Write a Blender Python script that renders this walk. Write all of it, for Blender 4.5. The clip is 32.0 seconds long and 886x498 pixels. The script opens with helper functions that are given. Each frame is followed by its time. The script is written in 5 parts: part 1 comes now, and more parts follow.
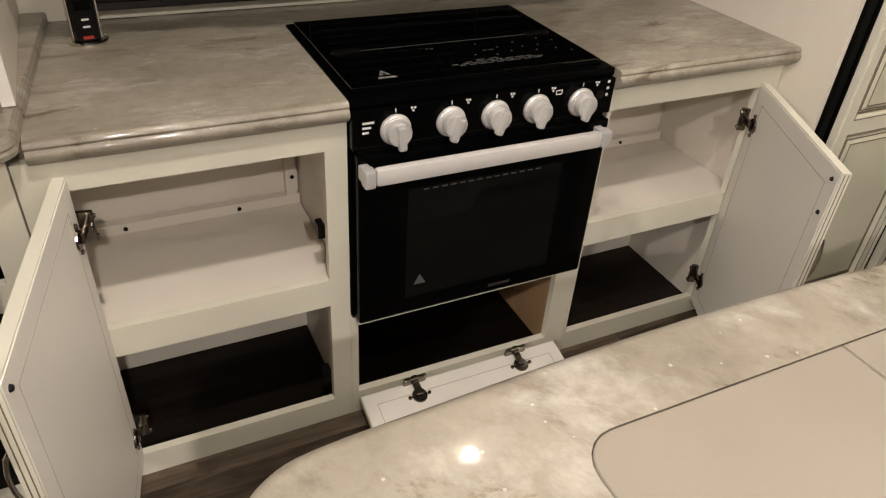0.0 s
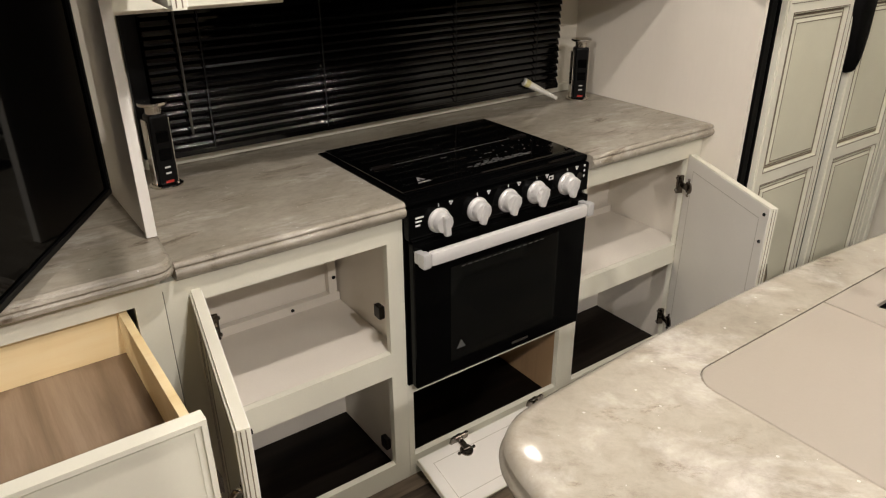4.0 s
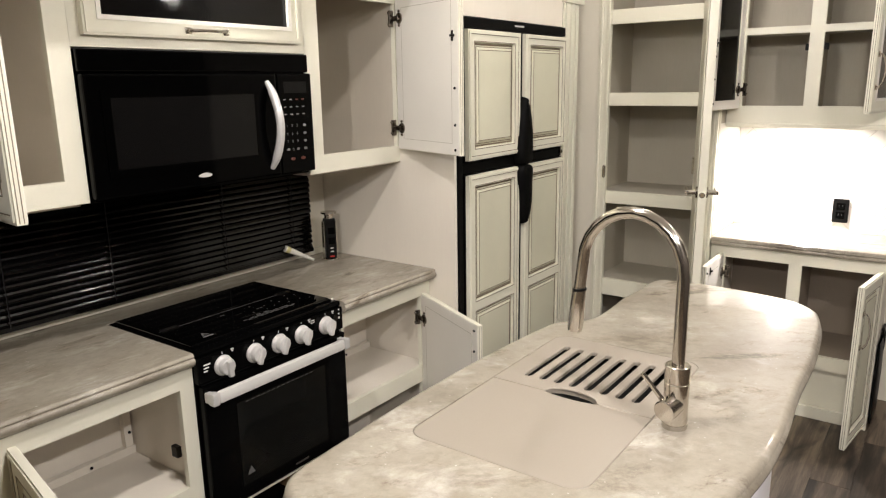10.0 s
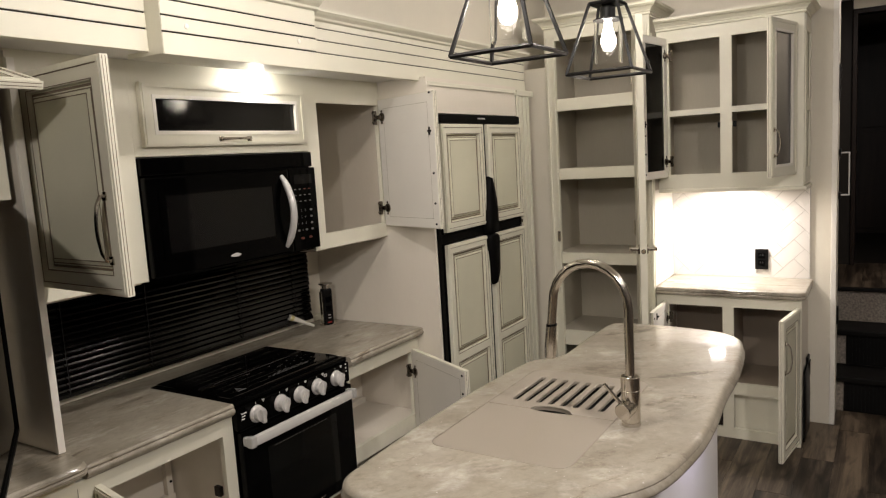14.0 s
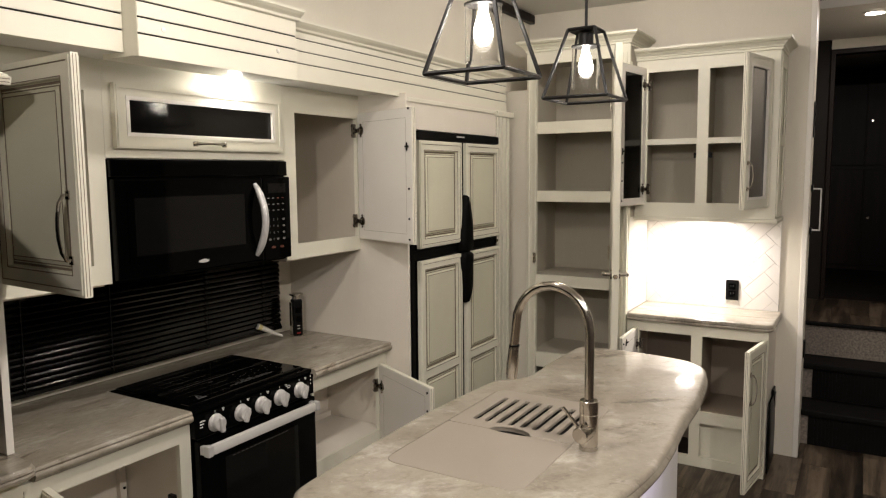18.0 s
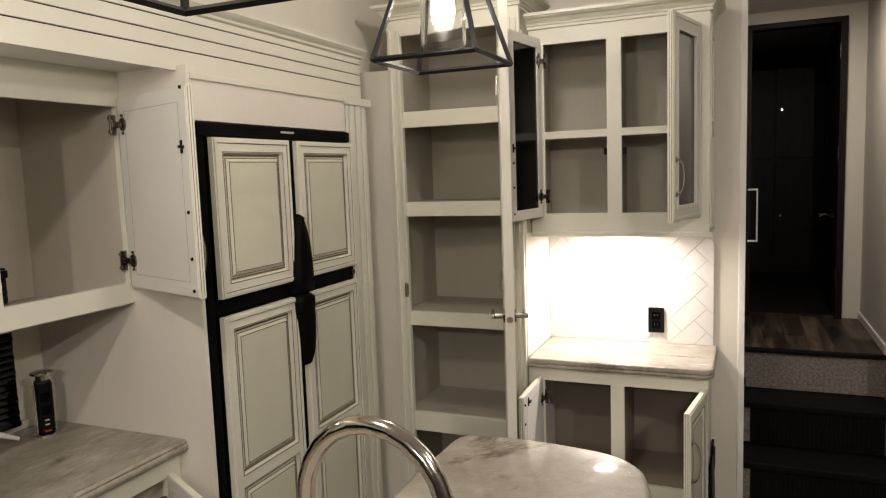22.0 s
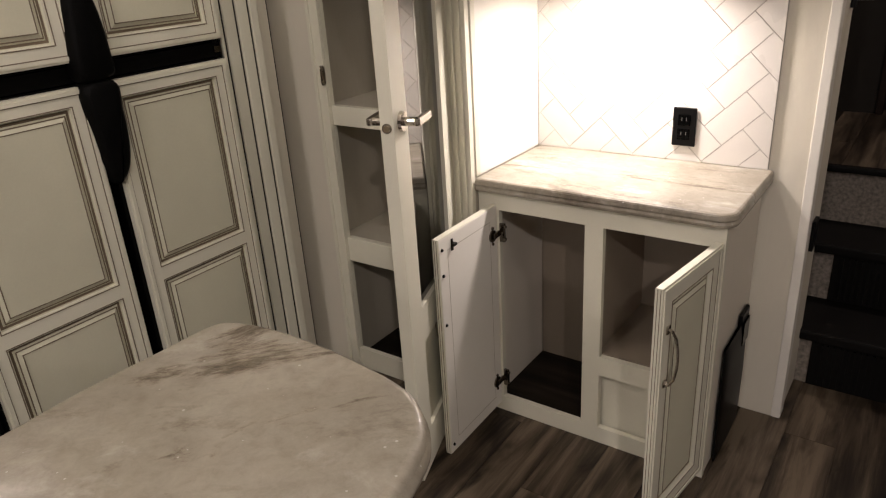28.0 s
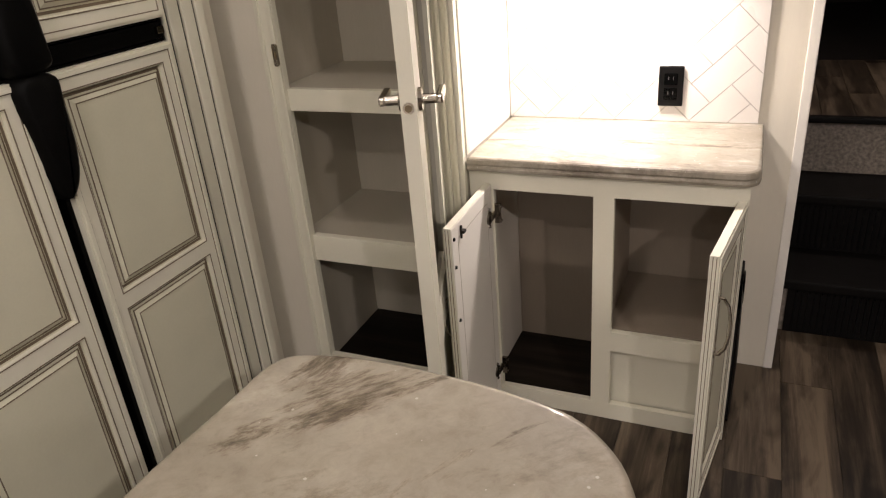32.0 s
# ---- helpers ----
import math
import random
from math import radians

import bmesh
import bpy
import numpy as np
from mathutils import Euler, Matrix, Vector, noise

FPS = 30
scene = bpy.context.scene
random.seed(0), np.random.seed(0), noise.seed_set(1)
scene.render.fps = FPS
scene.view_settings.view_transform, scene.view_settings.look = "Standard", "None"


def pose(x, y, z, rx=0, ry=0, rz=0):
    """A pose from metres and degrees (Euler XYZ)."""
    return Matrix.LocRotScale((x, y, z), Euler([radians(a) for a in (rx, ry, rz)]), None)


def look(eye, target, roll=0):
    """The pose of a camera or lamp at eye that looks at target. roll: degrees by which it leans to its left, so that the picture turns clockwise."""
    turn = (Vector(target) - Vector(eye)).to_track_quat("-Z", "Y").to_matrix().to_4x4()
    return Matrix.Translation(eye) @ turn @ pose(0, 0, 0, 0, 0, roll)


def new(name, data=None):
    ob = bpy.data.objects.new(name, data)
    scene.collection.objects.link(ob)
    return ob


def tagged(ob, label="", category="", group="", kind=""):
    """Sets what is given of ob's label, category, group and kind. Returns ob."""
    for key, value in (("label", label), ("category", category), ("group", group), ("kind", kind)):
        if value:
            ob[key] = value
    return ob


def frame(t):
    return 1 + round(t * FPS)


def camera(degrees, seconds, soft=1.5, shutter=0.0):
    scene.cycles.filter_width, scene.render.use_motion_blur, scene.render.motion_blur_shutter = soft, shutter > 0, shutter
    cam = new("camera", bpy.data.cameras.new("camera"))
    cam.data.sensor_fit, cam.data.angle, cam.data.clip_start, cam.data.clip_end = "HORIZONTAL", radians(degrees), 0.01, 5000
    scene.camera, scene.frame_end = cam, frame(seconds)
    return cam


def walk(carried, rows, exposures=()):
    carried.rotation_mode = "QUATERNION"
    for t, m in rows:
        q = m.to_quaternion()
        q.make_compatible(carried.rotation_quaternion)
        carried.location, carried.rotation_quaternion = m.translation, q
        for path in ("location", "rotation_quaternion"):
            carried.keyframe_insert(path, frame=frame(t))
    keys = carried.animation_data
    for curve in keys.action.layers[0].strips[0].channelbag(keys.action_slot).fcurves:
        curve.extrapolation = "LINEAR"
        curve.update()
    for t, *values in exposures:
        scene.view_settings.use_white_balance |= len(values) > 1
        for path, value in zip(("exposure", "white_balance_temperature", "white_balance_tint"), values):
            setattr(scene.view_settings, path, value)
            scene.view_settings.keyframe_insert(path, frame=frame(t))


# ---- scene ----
cam = camera(64.0, 32.0, 1.2)
PATH = [
    (0, (0.236, 0.3, 1.402), (0.992, 1.753, 0.255), 4.1),
    (0.5, (0.225, 0.299, 1.411), (0.989, 1.761, 0.28), 3.4),
    (1, (0.185, 0.286, 1.425), (0.98, 1.767, 0.341), 2.4),
    (1.5, (0.121, 0.272, 1.437), (0.956, 1.755, 0.387), 1.6),
    (2, (0.052, 0.263, 1.451), (0.934, 1.745, 0.437), 1.4),
    (2.5, (-0.015, 0.25, 1.462), (0.907, 1.727, 0.48), 1),
    (3, (-0.087, 0.222, 1.471), (0.882, 1.702, 0.539), 1),
    (3.5, (-0.149, 0.192, 1.478), (0.861, 1.669, 0.585), 0.3),
    (5.5, (-0.344, 0.011, 1.5), (0.767, 1.488, 0.736), -1.7),
    (6, (-0.408, -0.045, 1.507), (0.714, 1.451, 0.798), -2.3),
    (6.5, (-0.464, -0.086, 1.519), (0.67, 1.425, 0.863), -2.8),
    (7, (-0.497, -0.116, 1.537), (0.668, 1.389, 0.923), -2.5),
    (7.5, (-0.495, -0.143, 1.551), (0.759, 1.301, 0.969), -1.9),
    (8, (-0.501, -0.169, 1.569), (0.846, 1.203, 1.019), -1.3),
    (8.5, (-0.494, -0.185, 1.579), (0.905, 1.14, 1.044), -1.3),
    (9, (-0.488, -0.212, 1.587), (0.965, 1.062, 1.071), -1.4),
    (9.5, (-0.494, -0.243, 1.601), (1.019, 0.97, 1.11), -1.3),
    (10, (-0.515, -0.258, 1.617), (1.061, 0.886, 1.161), -0.9),
    (10.5, (-0.563, -0.246, 1.618), (1.072, 0.826, 1.197), -1.9),
    (11, (-0.643, -0.223, 1.626), (1.047, 0.786, 1.273), -2.2),
    (11.5, (-0.726, -0.195, 1.635), (0.978, 0.806, 1.328), -2.6),
    (12, (-0.793, -0.185, 1.642), (0.928, 0.797, 1.369), -2.4),
    (12.5, (-0.848, -0.185, 1.648), (0.883, 0.784, 1.4), -2.6),
    (13, (-0.885, -0.21, 1.652), (0.844, 0.769, 1.42), -3),
    (13.5, (-0.924, -0.297, 1.659), (0.791, 0.705, 1.431), -3.3),
    (14, (-0.977, -0.431, 1.666), (0.701, 0.627, 1.409), -3.4),
    (14.5, (-1.011, -0.55, 1.669), (0.64, 0.552, 1.425), -2.8),
    (16.5, (-1.02, -0.628, 1.67), (0.619, 0.501, 1.473), -1.2),
    (17, (-1.014, -0.611, 1.667), (0.649, 0.482, 1.463), -1),
    (17.5, (-0.996, -0.574, 1.667), (0.682, 0.495, 1.46), -0.9),
    (18, (-0.954, -0.472, 1.664), (0.755, 0.546, 1.452), -0.5),
    (18.5, (-0.881, -0.339, 1.666), (0.862, 0.616, 1.445), -0.5),
    (19, (-0.828, -0.229, 1.66), (0.948, 0.664, 1.443), -0.9),
    (19.5, (-0.768, -0.171, 1.657), (1.039, 0.655, 1.431), -1.3),
    (20, (-0.629, -0.134, 1.638), (1.191, 0.656, 1.388), -1.8),
    (20.5, (-0.452, -0.138, 1.645), (1.385, 0.613, 1.4), -2.2),
    (21, (-0.302, -0.154, 1.653), (1.536, 0.596, 1.413), -2.3),
    (21.5, (-0.086, -0.173, 1.663), (1.739, 0.603, 1.408), -2.6),
    (22, (0.09, -0.188, 1.685), (1.92, 0.59, 1.471), -2),
    (22.5, (0.237, -0.264, 1.683), (2.036, 0.586, 1.479), -2.4),
    (23, (0.383, -0.385, 1.717), (2.134, 0.561, 1.517), -2.7),
    (23.5, (0.497, -0.484, 1.692), (2.193, 0.553, 1.481), -2),
    (24, (0.599, -0.503, 1.655), (2.259, 0.565, 1.331), -1.6),
    (24.5, (0.756, -0.505, 1.657), (2.371, 0.597, 1.237), -1.6),
    (25, (0.870, -0.486, 1.615), (2.452, 0.635, 1.123), -1.2),
    (25.5, (0.995, -0.486, 1.584), (2.542, 0.639, 1.000), -1.6),
    (26, (1.131, -0.516, 1.567), (2.623, 0.639, 0.902), -2),
    (26.5, (1.252, -0.556, 1.555), (2.703, 0.621, 0.841), -2.3),
    (28.5, (1.307, -0.375, 1.513), (2.813, 0.656, 0.695), -4.7),
    (29, (1.303, -0.263, 1.508), (2.862, 0.674, 0.676), -4.4),
    (29.5, (1.296, -0.172, 1.499), (2.895, 0.68, 0.652), -3.7),
    (30, (1.284, -0.097, 1.485), (2.907, 0.701, 0.631), -3.8),
    (30.5, (1.282, -0.068, 1.485), (2.928, 0.669, 0.621), -5.3),
    (31, (1.278, -0.055, 1.493), (2.918, 0.698, 0.631), -5.8),
    (31.5, (1.278, -0.048, 1.495), (2.916, 0.704, 0.628), -5.5),
    (32, (1.28, -0.04, 1.499), (2.917, 0.714, 0.632), -5),
]
walk(cam, [(t, look(eye, target, roll)) for t, eye, target, roll in PATH], exposures=[(0, 0.30, 6500, 13), (3.5, 0.39, 6300, 12), (6, 0.56, 6040, 11), (9, 0.66, 6060, 11), (11, 0.22, 6160, 12), (12.5, -0.04, 6280, 12), (14, -0.18, 6360, 12), (20, -0.15, 6360, 12), (22, -0.25, 6360, 12), (23, -0.42, 6340, 13), (24, -0.95, 6440, 16), (26.5, -0.77, 6440, 17), (30, -0.12, 6430, 17), (32, -0.12, 6430, 17)])

# ---------------------------------------------------------------- light
world = bpy.data.worlds.new("world")
scene.world = world
world.use_nodes = True
world.node_tree.nodes["Background"].inputs[0].default_value = (0.02, 0.025, 0.04, 1)
world.node_tree.nodes["Background"].inputs[1].default_value = 0.03


def lamp(name, kind, m, watts, colour=(1, 0.86, 0.68), size=0.1, spread=None):
    data = bpy.data.lights.new(name, kind)
    data.energy, data.color = watts, colour
    if kind == "AREA":
        data.shape, data.size = "DISK", size
        if spread:
            data.spread = radians(spread)
    elif kind == "POINT":
        data.shadow_soft_size = size
    ob = new(name, data)
    ob.matrix_world = m
    return ob


WARM, NEUTRAL = (1, 0.915, 0.83), (1, 0.95, 0.89)
CEILING = 2.70
PUCKS = [(0.40, 0.62), (2.45, 0.60), (0.2, -1.5), (1.7, -1.35), (-2.4, -0.6)]
PUCK_WATTS = [18, 13, 60, 16, 116]
for (px, py), watts in zip(PUCKS, PUCK_WATTS):
    if abs(px) > 1:
        lamp("ceiling_lamp", "POINT", pose(px, py, CEILING - 0.085), watts, WARM, 0.05)
    else:
        lamp("ceiling_lamp", "AREA", pose(px, py, CEILING - 0.03), watts, WARM, 0.10)
lamp("soffit_lamp", "POINT", pose(0.975, 1.575, 1.990), 2.5, NEUTRAL, 0.02)
lamp("hutch_lamp", "AREA", pose(3.34, 0.34, 1.372), 13, (1, 0.905, 0.825), 0.10)
lamp("hall_lamp", "AREA", pose(4.25, -0.47, 2.60), 11.0, (1, 0.87, 0.77), 0.1)
lamp("island_glow_lamp", "AREA", pose(1.15, 0.015, 0.835, -20, 0, 0), 1.2, (0.72, 0.68, 1.0), 0.2)
PENDANTS = [(0.81, 0.445), (1.585, 0.428)]
for px, py in PENDANTS:
    lamp("bulb_lamp", "POINT", pose(px, py, 2.05), 3.2, WARM, 0.03)

# ---------------------------------------------------------------- materials


def nodes_of(name):
    m = bpy.data.materials.new(name)
    m.use_nodes = True
    return m, m.node_tree.nodes, m.node_tree.links, m.node_tree.nodes["Principled BSDF"]


def ramp(nodes, links, fac, stops):
    r = nodes.new("ShaderNodeValToRGB")
    els = r.color_ramp.elements
    while len(els) < len(stops):
        els.new(0.5)
    for e, (p, c) in zip(els, stops):
        e.position, e.color = p, (*c, 1)
    links.new(fac, r.inputs[0])
    return r.outputs[0]


def paint(name, colour, rough=0.45, vary=0.06, bump=0.02, scale=30, metal=0.0, coat=0.0, stretch=(1, 1, 1), spec=0.5):
    """Plain surface with a fine grain and a broad unevenness."""
    m, nodes, links, b = nodes_of(name)
    co = nodes.new("ShaderNodeTexCoord")
    mp = nodes.new("ShaderNodeMapping")
    mp.inputs["Scale"].default_value = stretch
    links.new(co.outputs["Object"], mp.inputs[0])
    fine, broad = nodes.new("ShaderNodeTexNoise"), nodes.new("ShaderNodeTexNoise")
    fine.inputs["Scale"].default_value, fine.inputs["Detail"].default_value = scale * 6, 4
    broad.inputs["Scale"].default_value, broad.inputs["Detail"].default_value = scale * 0.15, 3
    links.new(mp.outputs[0], fine.inputs[0])
    links.new(mp.outputs[0], broad.inputs[0])
    mix = nodes.new("ShaderNodeMath")
    mix.operation = "MULTIPLY_ADD"
    mix.inputs[1].default_value = 0.35
    links.new(fine.outputs[0], mix.inputs[0])
    links.new(broad.outputs[0], mix.inputs[2])
    lo, hi = tuple(c * (1 - vary) for c in colour), tuple(min(1, c * (1 + vary)) for c in colour)
    links.new(ramp(nodes, links, mix.outputs[0], [(0.45, lo), (0.9, hi)]), b.inputs["Base Color"])
    rr = nodes.new("ShaderNodeMapRange")
    rr.inputs[3].default_value, rr.inputs[4].default_value = max(0.02, rough * 0.8), min(1, rough * 1.25)
    links.new(broad.outputs[0], rr.inputs[0])
    links.new(rr.outputs[0], b.inputs["Roughness"])
    bp = nodes.new("ShaderNodeBump")
    bp.inputs["Strength"].default_value, bp.inputs["Distance"].default_value = bump * 5, 0.002
    links.new(fine.outputs[0], bp.inputs["Height"])
    links.new(bp.outputs[0], b.inputs["Normal"])
    b.inputs["Metallic"].default_value, b.inputs["Coat Weight"].default_value = metal, coat
    b.inputs["Specular IOR Level"].default_value = spec
    return m


def counter_stone(name, along=0.0, drawn=1.0):
    """Grey-brown laminate: soft drawn-out clouds, short dark dashes, pale patches and flecks."""
    m, nodes, links, b = nodes_of(name)
    co = nodes.new("ShaderNodeTexCoord")

    def field(stretch, scale, detail, rough, turn=0.0, distort=0.3):
        mp, n = nodes.new("ShaderNodeMapping"), nodes.new("ShaderNodeTexNoise")
        mp.inputs["Scale"].default_value = (1, max(1.1, stretch[1] * drawn), 1)
        pre = nodes.new("ShaderNodeMapping")
        pre.inputs["Rotation"].default_value = (0, 0, -radians(along + turn))
        links.new(co.outputs["Object"], pre.inputs[0])
        links.new(pre.outputs[0], mp.inputs[0])
        links.new(mp.outputs[0], n.inputs[0])
        for key, value in (("Scale", scale), ("Detail", detail), ("Roughness", rough), ("Distortion", distort)):
            n.inputs[key].default_value = value
        return n.outputs[0]

    def layer(kind, fac, below, above):
        x = nodes.new("ShaderNodeMixRGB")
        x.blend_type, x.inputs[0].default_value = kind, fac
        links.new(below, x.inputs[1])
        links.new(above, x.inputs[2])
        return x.outputs[0]

    base = ramp(nodes, links, field((1, 2.0, 1), 2.6, 5, 0.55, 6), [(0.28, (0.225, 0.196, 0.150)), (0.46, (0.295, 0.262, 0.205)), (0.60, (0.340, 0.307, 0.246)), (0.76, (0.44, 0.405, 0.336))])
    cloud = ramp(nodes, links, field((1, 2.6, 1), 5.0, 6, 0.66, -4), [(0.55, (0, 0, 0)), (0.63, (0.14, 0.133, 0.122)), (0.76, (0.42, 0.405, 0.375))])
    dash = ramp(nodes, links, field((1, 4.6, 1), 2.9, 12, 0.76, 5, 0.4), [(0.325, (0.22, 0.175, 0.135)), (0.368, (0.46, 0.405, 0.35)), (0.405, (0.84, 0.81, 0.78)), (0.435, (1, 1, 1))])
    vein = ramp(nodes, links, field((1, 3.4, 1), 2.3, 9, 0.76, -6), [(0.35, (0.46, 0.42, 0.38)), (0.40, (0.70, 0.67, 0.64)), (0.46, (1, 1, 1))])
    fine = ramp(nodes, links, field((1, 1.6, 1), 30, 5, 0.75), [(0.3, (0.72, 0.70, 0.68)), (0.5, (0.97, 0.97, 0.97)), (0.7, (1.16, 1.16, 1.16))])
    vor = nodes.new("ShaderNodeTexVoronoi")
    vor.inputs["Scale"].default_value = 55
    links.new(co.outputs["Object"], vor.inputs[0])
    keep = nodes.new("ShaderNodeSeparateColor")
    links.new(vor.outputs["Color"], keep.inputs[0])
    size = nodes.new("ShaderNodeMapRange")
    size.inputs[1].default_value, size.inputs[2].default_value, size.inputs[3].default_value, size.inputs[4].default_value = 0.55, 1.0, 0.0, 0.13
    links.new(keep.outputs[0], size.inputs[0])
    less = nodes.new("ShaderNodeMath")
    less.operation = "LESS_THAN"
    links.new(vor.outputs["Distance"], less.inputs[0])
    links.new(size.outputs[0], less.inputs[1])
    fleck = ramp(nodes, links, less.outputs[0], [(0.0, (0, 0, 0)), (1.0, (0.36, 0.35, 0.33))])
    out = layer("SCREEN", 0.8, base, cloud)
    out = layer("MULTIPLY", 1.0, out, dash)
    out = layer("MULTIPLY", 0.8, out, vein)
    out = layer("MULTIPLY", 0.7, out, fine)
    out = layer("SCREEN", 0.8, out, fleck)
    links.new(out, b.inputs["Base Color"])
    b.inputs["Roughness"].default_value = 0.5
    b.inputs["Coat Weight"].default_value, b.inputs["Coat Roughness"].default_value = 0.5, 0.055
    return m


def wood(name, stops, scale=1.0, axis=0, rough=0.45, per_object=True, bump=0.15, knots=False):
    """Grain along one axis; a tone of its own for each board; dark knots and smudges where asked."""
    m, nodes, links, b = nodes_of(name)
    co, mp = nodes.new("ShaderNodeTexCoord"), nodes.new("ShaderNodeMapping")
    sc = [14 * scale] * 3
    sc[axis] = 1.1 * scale
    mp.inputs["Scale"].default_value = sc
    links.new(co.outputs["Object"], mp.inputs[0])
    info = nodes.new("ShaderNodeObjectInfo")
    shift = nodes.new("ShaderNodeVectorMath")
    shift.operation = "ADD"
    times = nodes.new("ShaderNodeMath")
    times.operation = "MULTIPLY"
    times.inputs[1].default_value = 37.0 if per_object else 0.0
    links.new(info.outputs["Random"], times.inputs[0])
    links.new(mp.outputs[0], shift.inputs[0])
    links.new(times.outputs[0], shift.inputs[1])
    n = nodes.new("ShaderNodeTexNoise")
    n.inputs["Scale"].default_value, n.inputs["Detail"].default_value, n.inputs["Roughness"].default_value, n.inputs["Distortion"].default_value = 1.2, 8, 0.68, 0.4
    links.new(shift.outputs[0], n.inputs[0])
    tone = nodes.new("ShaderNodeMath")
    tone.operation = "MULTIPLY_ADD"
    tone.inputs[1].default_value = 0.20 if per_object else 0.0
    links.new(info.outputs["Random"], tone.inputs[0])
    links.new(n.outputs[0], tone.inputs[2])
    colour = ramp(nodes, links, tone.outputs[0], stops)
    if knots:
        wide = nodes.new("ShaderNodeMapping")
        wide.inputs["Scale"].default_value = [0.42 if k != axis else 2.1 for k in range(3)]
        spot = nodes.new("ShaderNodeTexNoise")
        spot.inputs["Scale"].default_value, spot.inputs["Detail"].default_value, spot.inputs["Distortion"].default_value = 1.6, 3, 0.8
        links.new(shift.outputs[0], wide.inputs[0])
        links.new(wide.outputs[0], spot.inputs[0])
        dark = ramp(nodes, links, spot.outputs[0], [(0.30, (0.22, 0.21, 0.20)), (0.38, (0.62, 0.61, 0.60)), (0.47, (1, 1, 1))])
        mix = nodes.new("ShaderNodeMixRGB")
        mix.blend_type, mix.inputs[0].default_value = "MULTIPLY", 1.0
        links.new(colour, mix.inputs[1])
        links.new(dark, mix.inputs[2])
        colour = mix.outputs[0]
    links.new(colour, b.inputs["Base Color"])
    b.inputs["Roughness"].default_value = rough
    bp = nodes.new("ShaderNodeBump")
    bp.inputs["Strength"].default_value, bp.inputs["Distance"].default_value = bump, 0.002
    links.new(n.outputs[0], bp.inputs["Height"])
    links.new(bp.outputs[0], b.inputs["Normal"])
    return m


def glow(name, colour, strength):
    m, nodes, links, b = nodes_of(name)
    b.inputs["Base Color"].default_value = (*colour, 1)
    b.inputs["Emission Color"].default_value = (*colour, 1)
    b.inputs["Emission Strength"].default_value = strength
    return m


def glass(name, colour=(1, 1, 1), rough=0.0):
    m, nodes, links, b = nodes_of(name)
    b.inputs["Base Color"].default_value = (*colour, 1)
    b.inputs["Transmission Weight"].default_value, b.inputs["Roughness"].default_value, b.inputs["IOR"].default_value = 1, rough, 1.45
    return m


CREAM = paint("cream_paint", (0.695, 0.672, 0.555), 0.38, 0.03, 0.01)
CREAM_PANEL = paint("cream_glazed_panel", (0.60, 0.583, 0.452), 0.36, 0.05, 0.01)
GLAZE = paint("brown_glaze", (0.16, 0.122, 0.082), 0.5, 0.2, 0.03)
BACK_WHITE = paint("white_melamine", (0.78, 0.75, 0.68), 0.42, 0.025, 0.01)
SHELF_WHITE = paint("shelf_melamine", (0.72, 0.665, 0.575), 0.4, 0.04, 0.01)
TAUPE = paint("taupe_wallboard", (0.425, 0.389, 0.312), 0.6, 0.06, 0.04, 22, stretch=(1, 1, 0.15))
WALL = paint("wall_panel", (0.675, 0.634, 0.532), 0.6, 0.035, 0.03, 22, stretch=(1, 1, 0.15))
PANEL = paint("side_panel_board", (0.72, 0.668, 0.575), 0.5, 0.03, 0.02, 22, stretch=(1, 1, 0.15))
# for walls out of view, kept dark to hold down fill light and reflections
UNSEEN_WALL = paint("dark_furnishing_wall", (0.055, 0.045, 0.036), 0.7, 0.2, 0.03, 12)
CEIL = paint("ceiling_vinyl", (0.74, 0.72, 0.67), 0.7, 0.02, 0.03)
BLACK_GLOSS = paint("black_enamel", (0.0015, 0.0015, 0.0015), 0.10, 0.2, 0.0, spec=0.06)
BLACK_GLASS = paint("black_glass", (0.001, 0.001, 0.001), 0.045, 0.1, 0.0, spec=0.16)
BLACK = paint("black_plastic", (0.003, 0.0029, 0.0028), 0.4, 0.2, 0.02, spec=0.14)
BLACK_TRIM = paint("black_fridge_trim", (0.002, 0.0019, 0.0018), 0.5, 0.2, 0.02, spec=0.07)
BLIND = paint("black_blind_slat", (0.0012, 0.0011, 0.001), 0.12, 0.2, 0.0, spec=0.41)
NICKEL = paint("brushed_nickel", (0.62, 0.58, 0.52), 0.13, 0.05, 0.02, 40, metal=1.0)
STEEL = paint("pale_steel", (0.72, 0.70, 0.67), 0.34, 0.04, 0.01, 40, metal=0.3)
KNOB = paint("satin_silver_knob", (0.62, 0.605, 0.58), 0.30, 0.05, 0.01, metal=0.35)
HANDLE_GREY = paint("grey_plated_handle", (0.56, 0.55, 0.53), 0.28, 0.04, 0.01, metal=0.35)
MW_GLASS = paint("microwave_window", (0.0035, 0.0033, 0.0032), 0.05, 0.1, 0.0, spec=0.22)
MW_BLACK = paint("microwave_black", (0.0006, 0.0006, 0.0006), 0.045, 0.1, 0.0, spec=0.07)
HINGE = paint("hinge_metal", (0.20, 0.175, 0.145), 0.2, 0.15, 0.02, metal=1.0)
BRONZE = paint("aged_brass", (0.30, 0.24, 0.16), 0.4, 0.15, 0.02, metal=0.9)
IRON = paint("dark_iron", (0.008, 0.0075, 0.007), 0.4, 0.2, 0.03, spec=0.25)
STONE = counter_stone("counter_stone")
ISLAND_STONE = counter_stone("island_stone", -45, 0.56)
HUTCH_STONE = counter_stone("hutch_stone", 85, 0.8)
